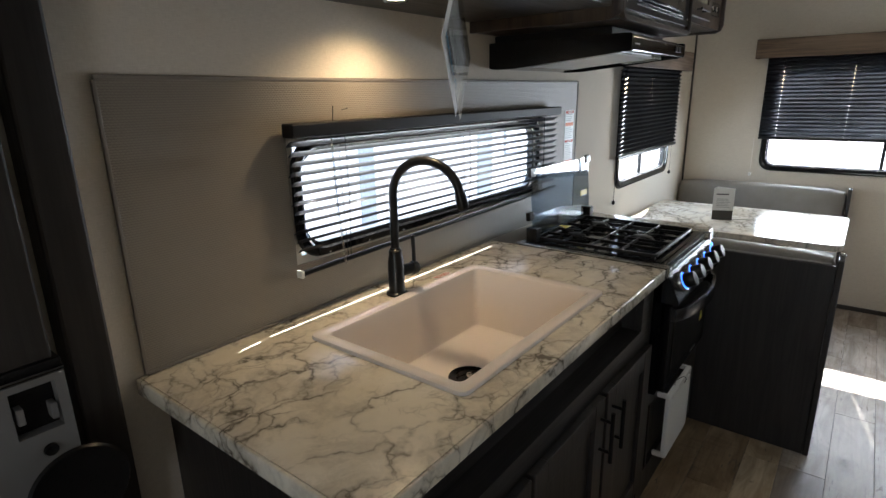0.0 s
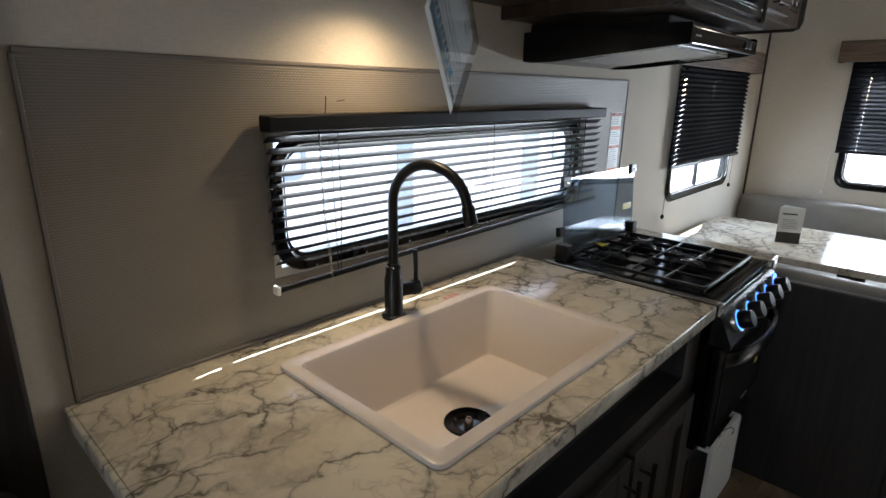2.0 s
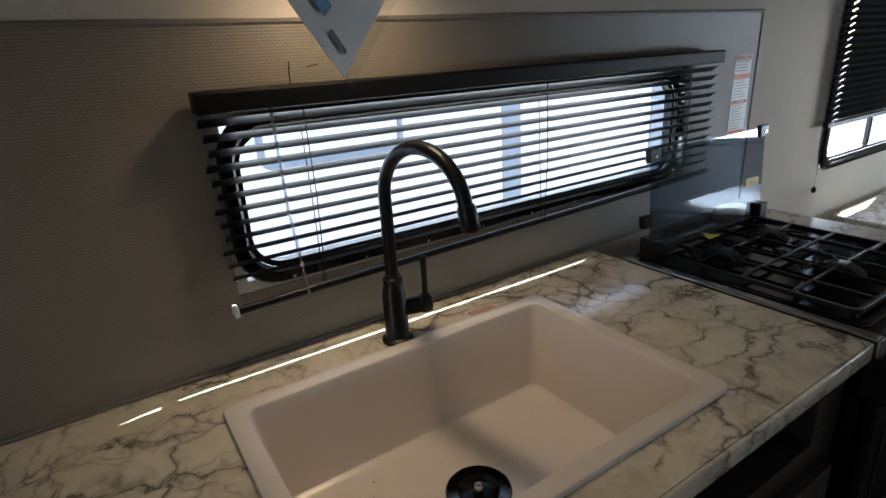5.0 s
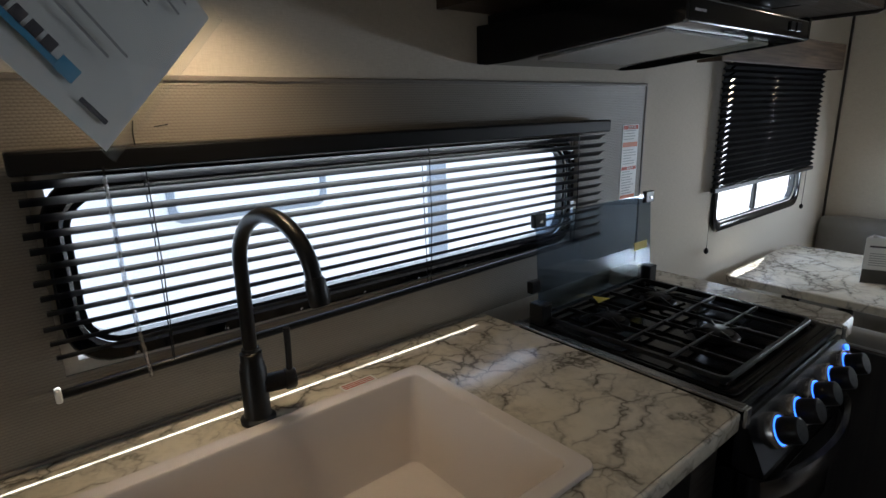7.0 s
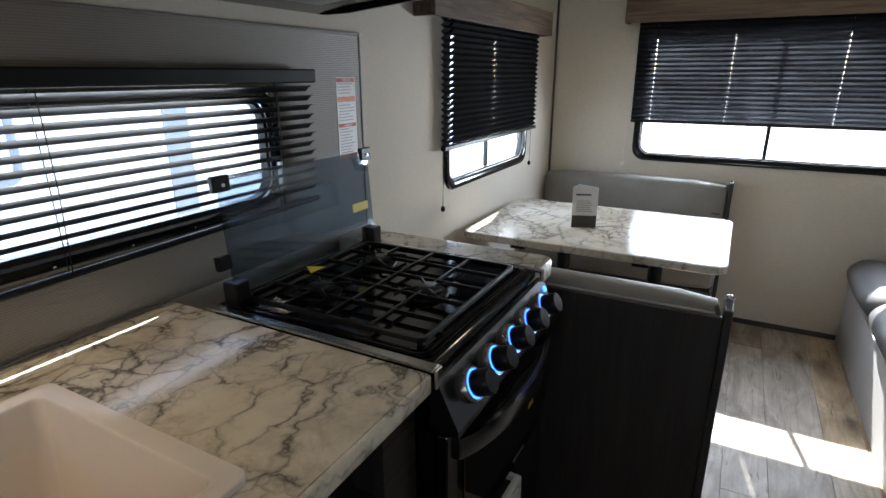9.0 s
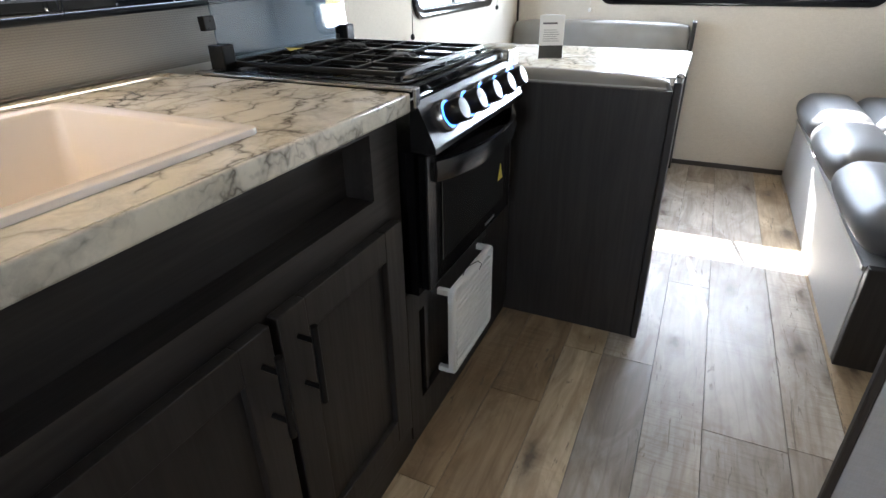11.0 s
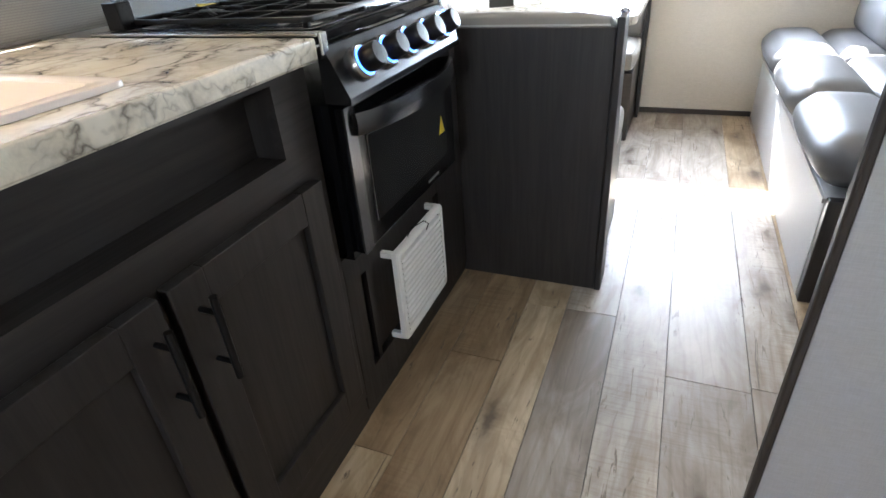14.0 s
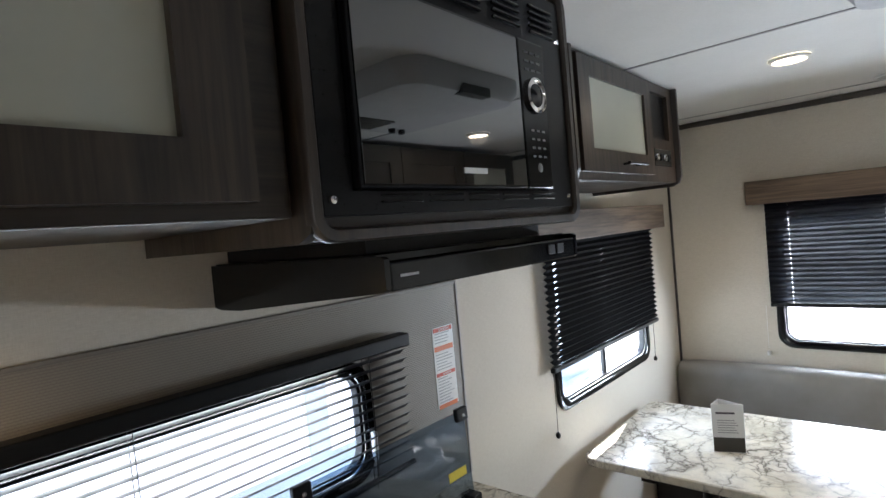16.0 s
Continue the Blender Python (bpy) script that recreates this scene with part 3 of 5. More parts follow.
def window(name, plane, u0, u1, v0, v1, wall, out, label, mull, r=0.045, fw=0.028):
    """A black rounded trailer window clamped in a wall. wall: inner face; out: direction to the outside."""
    t = tagged(new(name), label, "window", "", "structure")
    WORLD_OF[t.name] = Matrix.Identity(4)
    o, i = rrect(u0 - fw * 0.55, u1 + fw * 0.55, v0 - fw * 0.55, v1 + fw * 0.55, r + 0.012), rrect(u0 + fw * 0.5, u1 - fw * 0.5, v0 + fw * 0.5, v1 - fw * 0.5, r)
    part("window_frame", ring(plane, o, i, wall - out * 0.001, wall - out * 0.014, 0.006), BLACK_GLOSS, t, "", True)
    i2 = rrect(u0 + fw * 0.5 + 0.010, u1 - fw * 0.5 - 0.010, v0 + fw * 0.5 + 0.010, v1 - fw * 0.5 - 0.010, r - 0.008)
    part("inner_frame", ring(plane, i, i2, wall + out * 0.002, wall + out * 0.0275, 0.004), BLACK_PLASTIC, t, "", True)
    edges = [u0 + fw * 0.5] + mull + [u1 - fw * 0.5]
    for m in mull:
        if plane == "xz":
            part("mullion", box(m - 0.010, m + 0.010, wall + out * 0.008, wall + out * 0.026, v0 + fw * 0.5, v1 - fw * 0.5, 0.003), BLACK_PLASTIC, t)
        else:
            part("mullion", box(wall + out * 0.008, wall + out * 0.026, m - 0.010, m + 0.010, v0 + fw * 0.5, v1 - fw * 0.5, 0.003), BLACK_PLASTIC, t)
    for a, b in zip(edges, edges[1:]):
        if plane == "xz":
            pane("pane", box(a + 0.011, b - 0.011, wall + out * 0.020, wall + out * 0.023, v0 + fw * 0.55, v1 - fw * 0.55), GLASS, t)
        else:
            pane("pane", box(wall + out * 0.020, wall + out * 0.023, a + 0.011, b - 0.011, v0 + fw * 0.55, v1 - fw * 0.55), GLASS, t)
    return t


w = window("window_1", "xz", *W1, 0.0, 1, "black framed wide kitchen window behind the blind", [], 0.06, 0.024)
for k in range(8):
    part("screw", lathe((0.488 + 0.1445 * k, -0.0142, 1.060), [(0.0035, 0), (0.0028, 0.0016), (0.0006, 0.002)], axis=(0, -1, 0), seg=10), CHROME, w)
part("latch", box(1.612, 1.624, -0.028, -0.014, 1.10, 1.17, 0.003), PAPER, w, "pale latch tab")
window("window_2", "xz", *W2, 0.0, 1, "black framed sliding window beside the dinette", [2.985], 0.06, 0.034)
window("window_3", "yz", *W3, X1, 1, "black framed wide sliding window in the end wall", [-1.165], 0.06, 0.034)

# ---- kitchen wall: backsplash, blind ----
t = thing("backsplash", (1.0, -0.003, 0.915), "taupe basket-weave textured backsplash panel on the kitchen wall", "backsplash")
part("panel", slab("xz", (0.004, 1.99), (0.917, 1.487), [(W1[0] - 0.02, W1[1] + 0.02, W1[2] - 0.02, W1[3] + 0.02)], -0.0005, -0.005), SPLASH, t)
bm = box(0.0, 1.995, -0.008, -0.0006, 1.487, 1.496, 0.002)
part("edge_strip", bm, CAULK, t)
part("edge_strip", box(0.0 - 0.004, 0.004, -0.008, -0.0006, 0.917, 1.4865, 0.002), CAULK, t)
part("edge_strip", box(1.990, 1.997, -0.008, -0.0006, 0.917, 1.4865, 0.002), PRINT_GREY, t)
part("sealant", box(0.0, 1.25, -0.012, -0.0055, 0.9155, 0.9225, 0.003), CAULK, t)


def blind():
    t = thing("venetian_blind", (1.05, -0.04, 1.36), "black slatted venetian blind half open across the kitchen window", "blind")
    part("headrail", box(0.370, 1.735, -0.056, -0.0165, 1.360, 1.393, 0.004), RAIL, t)
    for kx in (0.64, 1.45):
        part("screw", lathe((kx, -0.036, 1.389), [(0.004, 0), (0.004, 0.003), (0.002, 0.004)], seg=8), CHROME, t)
    zs = [1.346 - 0.0232 * k for k in range(12)]
    for k, z in enumerate(zs):
        x0, x1 = 0.372 + 0.004 * (k % 3), 1.732 - 0.004 * ((k + 1) % 2)
        loops = []
        for s in range(6):
            u = s / 5 - 0.5
            yy = -0.0345 + u * 0.0202
            zz = z + 0.0022 * (1 - (2 * u) ** 2) - u * 0.0142
            loops.append((yy, zz))
        bm = loft([[Vector((x, y, zz)) for y, zz in loops] + [Vector((x, y, zz - 0.0006)) for y, zz in loops[::-1]] for x in (x0, x1)])
        part("slat", bm, BLIND, t, "", True)
    bm = tube([(0.377, -0.036, 1.033), (1.732, -0.036, 1.058)], 0.0075, 10)
    part("bottom_rail", bm, BLIND, t, "", True)
    part("end_cap", box(0.368, 0.377, -0.047, -0.025, 1.023, 1.043, 0.003), WHITE_PLASTIC, t, "clear end cap")
    for cx in (0.535, 1.08, 1.60):
        for dy in (-0.0475, -0.0215):
            part("cord", tube([(cx, dy, 1.356), (cx + 0.003, dy, 1.2), (cx, -0.036 + (dy + 0.0345) * 0.4, 1.04)], 0.0011, 6), BLACK_PLASTIC, t)
    bm = tube([(0.478, -0.062, 1.353), (0.480, -0.064, 1.2), (0.494, -0.066, 1.035)], 0.0034, 6)
    part("wand", bm, m_pane("clear_acrylic", (0.85, 0.87, 0.9), 0.3), t, "clear twist wand")
    part("wand_hook", tube([(0.478, -0.062, 1.352), (0.478, -0.06, 1.366)], 0.0015, 6), BLACK_PLASTIC, t)


blind()
t = thing("wire_end", (0.57, -0.006, 1.40), "short black wire end poking out above the blind", "wire")
part("stem", tube([(0.534, -0.0055, 1.388), (0.532, -0.012, 1.410), (0.535, -0.010, 1.428)], 0.0012, 6), BLACK_PLASTIC, t)
part("twig", tube([(0.563, -0.011, 1.418), (0.584, -0.011, 1.421)], 0.0009, 6), BLACK_PLASTIC, t)


def warning_label():
    t = thing("warning_label", (1.917, -0.006, 1.255), "white safety notice with red bands stuck on the backsplash", "label")
    x0, x1, z0, z1, y = 1.874, 1.962, 1.142, 1.372, -0.0062
    part("sheet", box(x0, x1, y, -0.0052, z0, z1), PAPER, t)
    bands = ((0.0, 0.012, PRINT_RED), (0.052, 0.066, PRINT_ORANGE), (0.128, 0.138, PRINT_RED), (0.218, 0.23, PRINT_ORANGE))
    for a, b, m in bands:
        part("band", box(x0 + 0.004, x1 - 0.004, y - 0.0006, y - 0.0001, z1 - b - 0.002, z1 - a - 0.002), m, t)
    words("heading", "DANGER", 0.011, pose(1.922, y - 0.0012, z1 - 0.008, 90), PAPER, t)
    words("heading", "DANGER", 0.009, pose(1.922, y - 0.0012, z1 - 0.135, 90), PAPER, t)
    rnd = random.Random(3)
    for k in range(24):
        z = z1 - 0.018 - k * 0.0085
        if any(a - 0.004 < z1 - z < b + 0.006 for a, b, _ in bands):
            continue
        part("text_line", box(x0 + 0.008, x1 - 0.008 - 0.03 * rnd.random(), y - 0.0005, y - 0.0001, z - 0.0018, z + 0.0012), PRINT_GREY, t)


warning_label()

# ---- worktop, sink, faucet ----
wt = thing("worktop", (0.62, -0.32, 0.876), "cream marble-look laminate worktop with grey veins", "worktop")
part("top", slab("xy", (-0.013, 1.277), (-0.642, -0.001), [(0.32, 0.95, -0.55, -0.145)], 0.877, 0.915), MARBLE, wt)
part("front_edge", box(-0.013, 1.277, -0.649, -0.6415, 0.880, 0.9152, 0.005, 3), MARBLE, wt, "", True)
part("end_edge", box(-0.022, -0.0125, -0.649, -0.001, 0.880, 0.9152, 0.004, 3), MARBLE, wt, "", True)
bm = loft([on("xy", rrect(1.832, 1.956, -0.645, -0.001, 0.03, 6), z) for z in (0.872, 0.909)] + [on("xy", rrect(1.836, 1.952, -0.641, -0.005, 0.028, 6), 0.915)])
st = tagged(part("worktop", bm, MARBLE, None, "", True), "narrow marble-look worktop strip between range and dinette", "worktop")


def sink():
    t = thing("sink", (0.635, -0.35, 0.915), "cream-white rectangular drop-in sink with black drain", "sink")
    x0, x1, y0, y1 = 0.305, 0.968, -0.575, -0.134
    steps = ((0.0, 0.9155, 0.020), (0.0, 0.9215, 0.020), (0.0012, 0.9236, 0.019), (0.004, 0.9242, 0.018), (0.022, 0.9242, 0.016), (0.0235, 0.9232, 0.016),
             (0.0285, 0.9232, 0.016), (0.0298, 0.9226, 0.016), (0.0308, 0.9208, 0.016), (0.0312, 0.917, 0.016), (0.046, 0.750, 0.022), (0.0485, 0.7425, 0.022), (0.055, 0.7385, 0.02), (0.062, 0.737, 0.018))
    L = [on("xy", rrect(x0 + d, x1 - d, y0 + d, y1 - d, r, 8), z) for d, z, r in steps]
    L.append(on("xy", rrect(0.60, 0.68, -0.39, -0.31, 0.0395, 8), 0.733))
    part("basin", loft(L, True, False, False), SINK, t, "", True)
    d = part("drain", lathe((0.64, -0.35, 0.728), [(0.001, 0.0), (0.030, 0.0), (0.036, 0.008), (0.054, 0.010), (0.056, 0.0075), (0.0565, 0.004)], cap0=False, cap1=False, seg=32), BLACK_GLOSS, t, "black basket strainer", True)
    part("strainer_post", lathe((0.64, -0.35, 0.728), [(0.010, 0), (0.010, 0.012), (0.006, 0.018), (0.002, 0.019)]), STEEL, d, "steel post", True)
    rnd = random.Random(8)
    for k in range(9):
        part("crumb", lathe((rnd.uniform(0.40, 0.86), rnd.uniform(-0.47, -0.22), 0.7365), [(0.0016, 0), (0.001, 0.002)], seg=6), WOOD_X, t, "brown crumb")


sink()


def faucet():
    t = thing("faucet", (0.639, -0.105, 0.915), "matte black high-arc kitchen faucet behind the sink", "faucet")
    c = Vector((0.639, -0.105, 0.915))
    part("body", lathe(c, [(0.030, 0.0005), (0.030, 0.006), (0.0235, 0.010), (0.0225, 0.013), (0.0225, 0.098), (0.0205, 0.102), (0.0205, 0.108), (0.0185, 0.112), (0.0185, 0.128), (0.0150, 0.131), (0.0145, 0.136)], seg=28), BLACK_METAL, t, "", True)
    R, top = 0.094, 0.281
    path = [c + Vector((0, 0, 0.13)), c + Vector((0, 0, 0.2))]
    for k in range(18):
        a = radians(180 - 10 * k)
        path.append(c + Vector((0.034 * (1 + math.cos(a)) / 2, -(R + R * math.cos(a)) * 1.05, top + R * math.sin(a))))
    path.append(path[-1] + (path[-1] - path[-2]).normalized() * 0.012)
    part("neck", tube(path, 0.0118, 16), BLACK_METAL, t, "", True)
    e = path[-1]
    way = (path[-1] - path[-2]).normalized()
    part("spout_tip", lathe(e - way * 0.012, [(0.0135, 0), (0.0150, 0.005), (0.0150, 0.036), (0.0125, 0.040)], axis=way, seg=20), BLACK_METAL, t, "", True)
    lv = part("lever_hub", lathe(c + Vector((0.015, -0.006, 0.066)), [(0.0165, 0), (0.0165, 0.034), (0.019, 0.036), (0.019, 0.050), (0.016, 0.054)], axis=(0.97, -0.22, 0.0), seg=24), BLACK_METAL, t, "", True)
    part("lever", tube([c + Vector((0.058, -0.016, 0.080)), c + Vector((0.060, -0.014, 0.115)), c + Vector((0.062, -0.010, 0.158))], 0.006, 12, None, [0.0058, 0.0056, 0.0062]), BLACK_METAL, lv, "", True)


faucet()
t = thing("care_sticker", (0.836, -0.112, 0.916), "small white sticker with red print on the worktop", "label")
part("sheet", box(0.800, 0.875, -0.122, -0.098, 0.9152, 0.9158), PAPER, t)
for k in range(3):
    part("text_line", box(0.804, 0.870, -0.119 + 0.0065 * k, -0.116 + 0.0065 * k, 0.9159, 0.9162), PRINT_RED, t)

# ---- base cabinet ----
FY = -0.622


def bar_handle(x, z0, z1, parent, y=-0.643):
    h = part("handle", tube([(x, y - 0.032, z0), (x, y - 0.032, z1)], 0.0058, 12), BLACK_METAL, parent, "slim black bar handle", True)
    for z in (z0 + 0.028, z1 - 0.028):
        part("standoff", tube([(x, y - 0.032, z), (x, y + 0.001, z)], 0.0046, 10), BLACK_METAL, h, "", True)


def base_cabinet():
    t = thing("base_cabinet", (0.62, -0.3, 0.006), "charcoal wood base cabinet with open niche under the worktop", "cabinet")
    doors = ((0.065, 0.446), (0.460, 0.845), (0.862, 1.226))
    bm = slab("xz", (0.03, 1.266), (0.085, 0.8755), [(0.08, 1.170, 0.738, 0.862)], FY, FY + 0.02)
    part("face_frame", bm, WOOD_X, t)
    part("side_panel", box(0.03, 0.046, FY + 0.0205, -0.004, 0.006, 0.8755), WOOD_Z, t)
    part("side_panel", box(1.250, 1.266, FY + 0.0205, -0.004, 0.006, 0.8755), WOOD_Z, t)
    part("niche_back", box(0.047, 1.249, FY + 0.062, FY + 0.070, 0.70, 0.8755), WOOD_X, t)
    part("niche_floor", box(0.047, 1.249, FY + 0.0205, FY + 0.0615, 0.722, 0.7365), WOOD_X, t)
    part("niche_side", box(1.171, 1.182, FY + 0.0205, FY + 0.0615, 0.738, 0.8755), WOOD_Z, t)
    part("toe_board", box(0.03, 1.266, FY + 0.004, FY + 0.018, 0.006, 0.0845), WOOD_X, t)
    for k, (a, b) in enumerate(doors):
        d = part("door", shaker(a, b, 0.142, 0.680, FY - 0.0215, 0.021, 0.062), WOOD_Z, t)
        hx = (b - 0.045, b - 0.026, a + 0.036)[k]
        bar_handle(hx, 0.508, 0.654, d, FY - 0.0215)


base_cabinet()


# ---- range ----
def range_cooker():
    t = thing("range_cooker", (1.557, -0.35, 0.42), "black gas range with lit knobs and raised smoked glass lid", "range")
    x0, x1 = 1.294, 1.818
    part("cooktop", box(x0, x1, -0.640, -0.115, 0.900, 0.921, 0.004), BLACK_GLOSS, t)
    part("well", ring("xy", rrect(x0 + 0.012, x1 - 0.012, -0.625, -0.135, 0.02), rrect(x0 + 0.03, x1 - 0.03, -0.605, -0.155, 0.03), 0.9212, 0.9245, 0.001), BLACK_GLOSS, t, "", True)
    for a, b in ((1.28, 1.302), (1.812, 1.832)):
        s = part("edge_strip", box(a, b, -0.651, -0.112, 0.9155, 0.9225, 0.002), STEEL, t, "bright steel edge strip")
        part("strip_cap", box(a + 0.001, b - 0.001, -0.657, -0.651, 0.885, 0.9222, 0.002), STEEL, s)
    burners = ((1.452, -0.27), (1.672, -0.27), (1.557, -0.48))
    for bx, by in burners:
        b = part("burner", lathe((bx, by, 0.9215), [(0.048, 0), (0.046, 0.005), (0.036, 0.008), (0.036, 0.014), (0.030, 0.018), (0.002, 0.019)], seg=24), IRON, t, "", True)
        part("spark_pin", tube([(bx + 0.047, by, 0.922), (bx + 0.047, by, 0.936)], 0.002, 6), CHROME, b)
    g = part("grate", ring("xy", rrect(1.334, 1.78, -0.600, -0.160, 0.02), rrect(1.344, 1.77, -0.590, -0.170, 0.014), 0.930, 0.939, 0.002), IRON, t, "black cast grate", True)
    for k in range(4):
        gx = 1.422 + 0.09 * k
        part("bar", box(gx - 0.0036, gx + 0.0036, -0.592, -0.168, 0.9305, 0.9402, 0.002), IRON, g)
    for k in range(3):
        gy = -0.48 + 0.105 * k
        part("bar", box(1.342, 1.772, gy - 0.0036, gy + 0.0036, 0.9303, 0.9398, 0.002), IRON, g)
    for gx in (1.347, 1.557, 1.767):
        for gy in (-0.588, -0.172):
            part("foot", box(gx - 0.006, gx + 0.006, gy - 0.006, gy + 0.006, 0.9212, 0.9305, 0.002), IRON, g)
    for bx, by in burners:
        for k in range(4):
            a = radians(45 + 90 * k)
            ca, sa = math.cos(a), math.sin(a)
            part("finger", tube([(bx + ca * 0.018, by + sa * 0.018, 0.937), (bx + ca * 0.045, by + sa * 0.045, 0.940), (bx + ca * 0.075 - sa * 0.012, by + sa * 0.075 + ca * 0.012, 0.933)], 0.0042, 8), IRON, g, "", True)
    part("warning_tag", loft([[Vector((1.497, -0.205, z)), Vector((1.547, -0.205, z)), Vector((1.522, -0.168, z + 0.003))] for z in (0.9415, 0.942)]), YELLOW, t, "yellow triangular tag")
    # glass lid, standing open
    lean = Matrix.Translation((0, -0.165, 0.930)) @ Matrix.Rotation(radians(-4), 4, "X") @ Matrix.Translation((0, 0.165, -0.930))
    lid = pane("lid", moved(loft([on("xz", rrect(1.314, 1.808, 0.935, 1.185, 0.012, 4), y) for y in (-0.168, -0.163)]), lean), SMOKED, t, "smoked glass lid standing upright")
    for bx in (1.322, 1.8):
        part("hinge", box(bx - 0.018, bx + 0.018, -0.182, -0.140, 0.9225, 0.975, 0.003), BLACK_PLASTIC, lid)
        part("clip", moved(box(bx - 0.022, bx + 0.020, -0.173, -0.159, 1.160, 1.193, 0.003), lean), BLACK_PLASTIC, lid)
        part("rivet", moved(lathe((bx, -0.174, 1.174), [(0.005, 0), (0.004, -0.002)], axis=(0, 1, 0), seg=10), lean), STEEL, lid)
    part("bumper", moved(box(1.284, 1.317, -0.172, -0.155, 1.005, 1.035, 0.003), lean), BLACK_PLASTIC, lid)
    part("sticker", moved(box(1.722, 1.788, -0.1695, -0.1685, 1.03, 1.052), lean), YELLOW, lid, "yellow sticker")
    # control panel, sloping
    p = part("control_panel", loft([[Vector((x, y, z)) for y, z in ((-0.640, 0.897), (-0.654, 0.897), (-0.694, 0.812), (-0.694, 0.800), (-0.640, 0.800))] for x in (x0 - 0.008, x1 + 0.012)]), DARK_STEEL, t, "brushed dark steel control panel")
    ax = Vector((0, -0.905, 0.426))
    for k in range(5):
        kx = 1.369 + 0.0965 * k
        c = Vector((kx, -0.6745, 0.8545))
        bz = part("knob_bezel", lathe(c - ax * 0.002, [(0.033, 0), (0.033, 0.011), (0.030, 0.015), (0.0275, 0.0145), (0.0268, 0.010)], axis=ax, seg=28), STEEL, p, "steel knob ring", True)
        part("indicator_ring", lathe(c + ax * 0.0102, [(0.0268, 0), (0.0262, 0.0024), (0.0242, 0.003)], axis=ax, seg=28), LED, bz, "glowing blue ring")
        part("knob", lathe(c + ax * 0.013, [(0.0235, 0), (0.0245, 0.004), (0.0235, 0.032), (0.021, 0.035), (0.001, 0.0355)], axis=ax, seg=28), BLACK_PLASTIC, bz, "black knob", True)
    part("indicator_lamp", lathe(Vector((1.812, -0.664, 0.877)), [(0.007, 0), (0.007, 0.004), (0.003, 0.006)], axis=ax, seg=14), LED, p, "round blue lamp")
    # oven
    part("oven_body", box(x0 - 0.014, x1 + 0.010, -0.648, -0.13, 0.475, 0.799), BLACK_GLOSS, t)
    d = part("oven_door", box(x0 - 0.004, x1, -0.672, -0.649, 0.487, 0.792, 0.004), BLACK_GLOSS, t)
    part("door_edge", box(x0 - 0.006, x0 + 0.030, -0.6735, -0.6722, 0.487, 0.792), DARK_STEEL, d, "steel door edge")
    part("door_glass", box(x0 + 0.06, x1 - 0.06, -0.6742, -0.6725, 0.535, 0.722, 0.001), MIRROR_DARK, d)
    hp = [(x0 + 0.018 + (x1 - x0 - 0.036) * k / 14, -0.676 - 0.05 * math.sin(math.pi * k / 14) ** 0.7, 0.755 + 0.0 * k) for k in range(15)]
    part("oven_handle", loft([[Vector((x, y - 0.006, z - 0.020)), Vector((x, y - 0.009, z)), Vector((x, y - 0.006, z + 0.022)), Vector((x, y + 0.006, z + 0.022)), Vector((x, y + 0.006, z - 0.020))] for x, y, z in hp]), DARK_STEEL, d, "bowed dark steel handle", True)
    part("warning_triangle", loft([[Vector((1.707, y, 0.600)), Vector((1.744, y, 0.600)), Vector((1.7255, y, 0.645))] for y in (-0.6752, -0.6746)]), YELLOW, d, "yellow warning triangle")
    part("name_bar", box(1.622, 1.69, -0.6735, -0.6723, 0.502, 0.509), PRINT_DIM, d)


range_cooker()


def lower_range_cabinet():
    t = thing("range_cabinet", (1.64, -0.4, 0.006), "charcoal wood cabinet below the range with a framed opening", "cabinet")
    part("face_frame", slab("xz", (1.2675, 1.984), (0.04, 0.474), [(1.325, 1.785, 0.135, 0.40)], FY, FY + 0.018), WOOD_Z, t)
    part("upright_filler", box(1.832, 1.984, FY + 0.002, FY + 0.018, 0.4745, 0.871), WOOD_Z, t)
    part("toe_board", box(1.2675, 1.984, FY + 0.006, FY + 0.018, 0.006, 0.0395), WOOD_X, t)
    part("recessed_panel", box(1.2675, 1.984, FY + 0.0185, FY + 0.026, 0.04, 0.474), WOOD_Z, t)
    part("divider", box(1.355, 1.37, FY + 0.002, FY + 0.016, 0.136, 0.399), WOOD_Z, t)


lower_range_cabinet()


def vent_grille():
    t = thing("vent_grille", (1.54, -0.645, 0.155), "white slatted plastic vent grille tied loosely over the cabinet opening", "vent grille")
    x0, x1, z0, z1 = 1.418, 1.702, 0.148, 0.410
    y = -0.668
    part("frame", ring("xz", rrect(x0, x1, z0, z1, 0.012, 3), rrect(x0 + 0.022, x1 - 0.022, z0 + 0.016, z1 - 0.020, 0.006, 3), y + 0.014, y - 0.002, 0.004), WHITE_PLASTIC, t, "", True)
    for k in range(13):
        z = z0 + 0.022 + k * 0.0168
        bm = loft([[Vector((x, y - 0.003, z)), Vector((x, y - 0.0015, z + 0.0085)), Vector((x, y + 0.010, z + 0.0105)), Vector((x, y + 0.010, z + 0.002))] for x in (x0 + 0.021, x1 - 0.021)])
        part("slat", bm, WHITE_PLASTIC, t)
    for xx in (x0 + 0.003, x1 - 0.018):
        for zz in (z0 + 0.002, z1 - 0.018):
            part("lug", box(xx, xx + 0.015, y + 0.0145, FY - 0.0005, zz, zz + 0.016, 0.002), WHITE_PLASTIC, t)
    part("wire_tie", tube([(1.50, -0.66, 0.413), (1.53, -0.655, 0.418), (1.575, -0.672, 0.42), (1.583, -0.68, 0.408), (1.576, -0.676, 0.393)], 0.0013, 6), BLACK_PLASTIC, t, "black wire tie")


vent_grille()

# ---- overhead cabinets ----


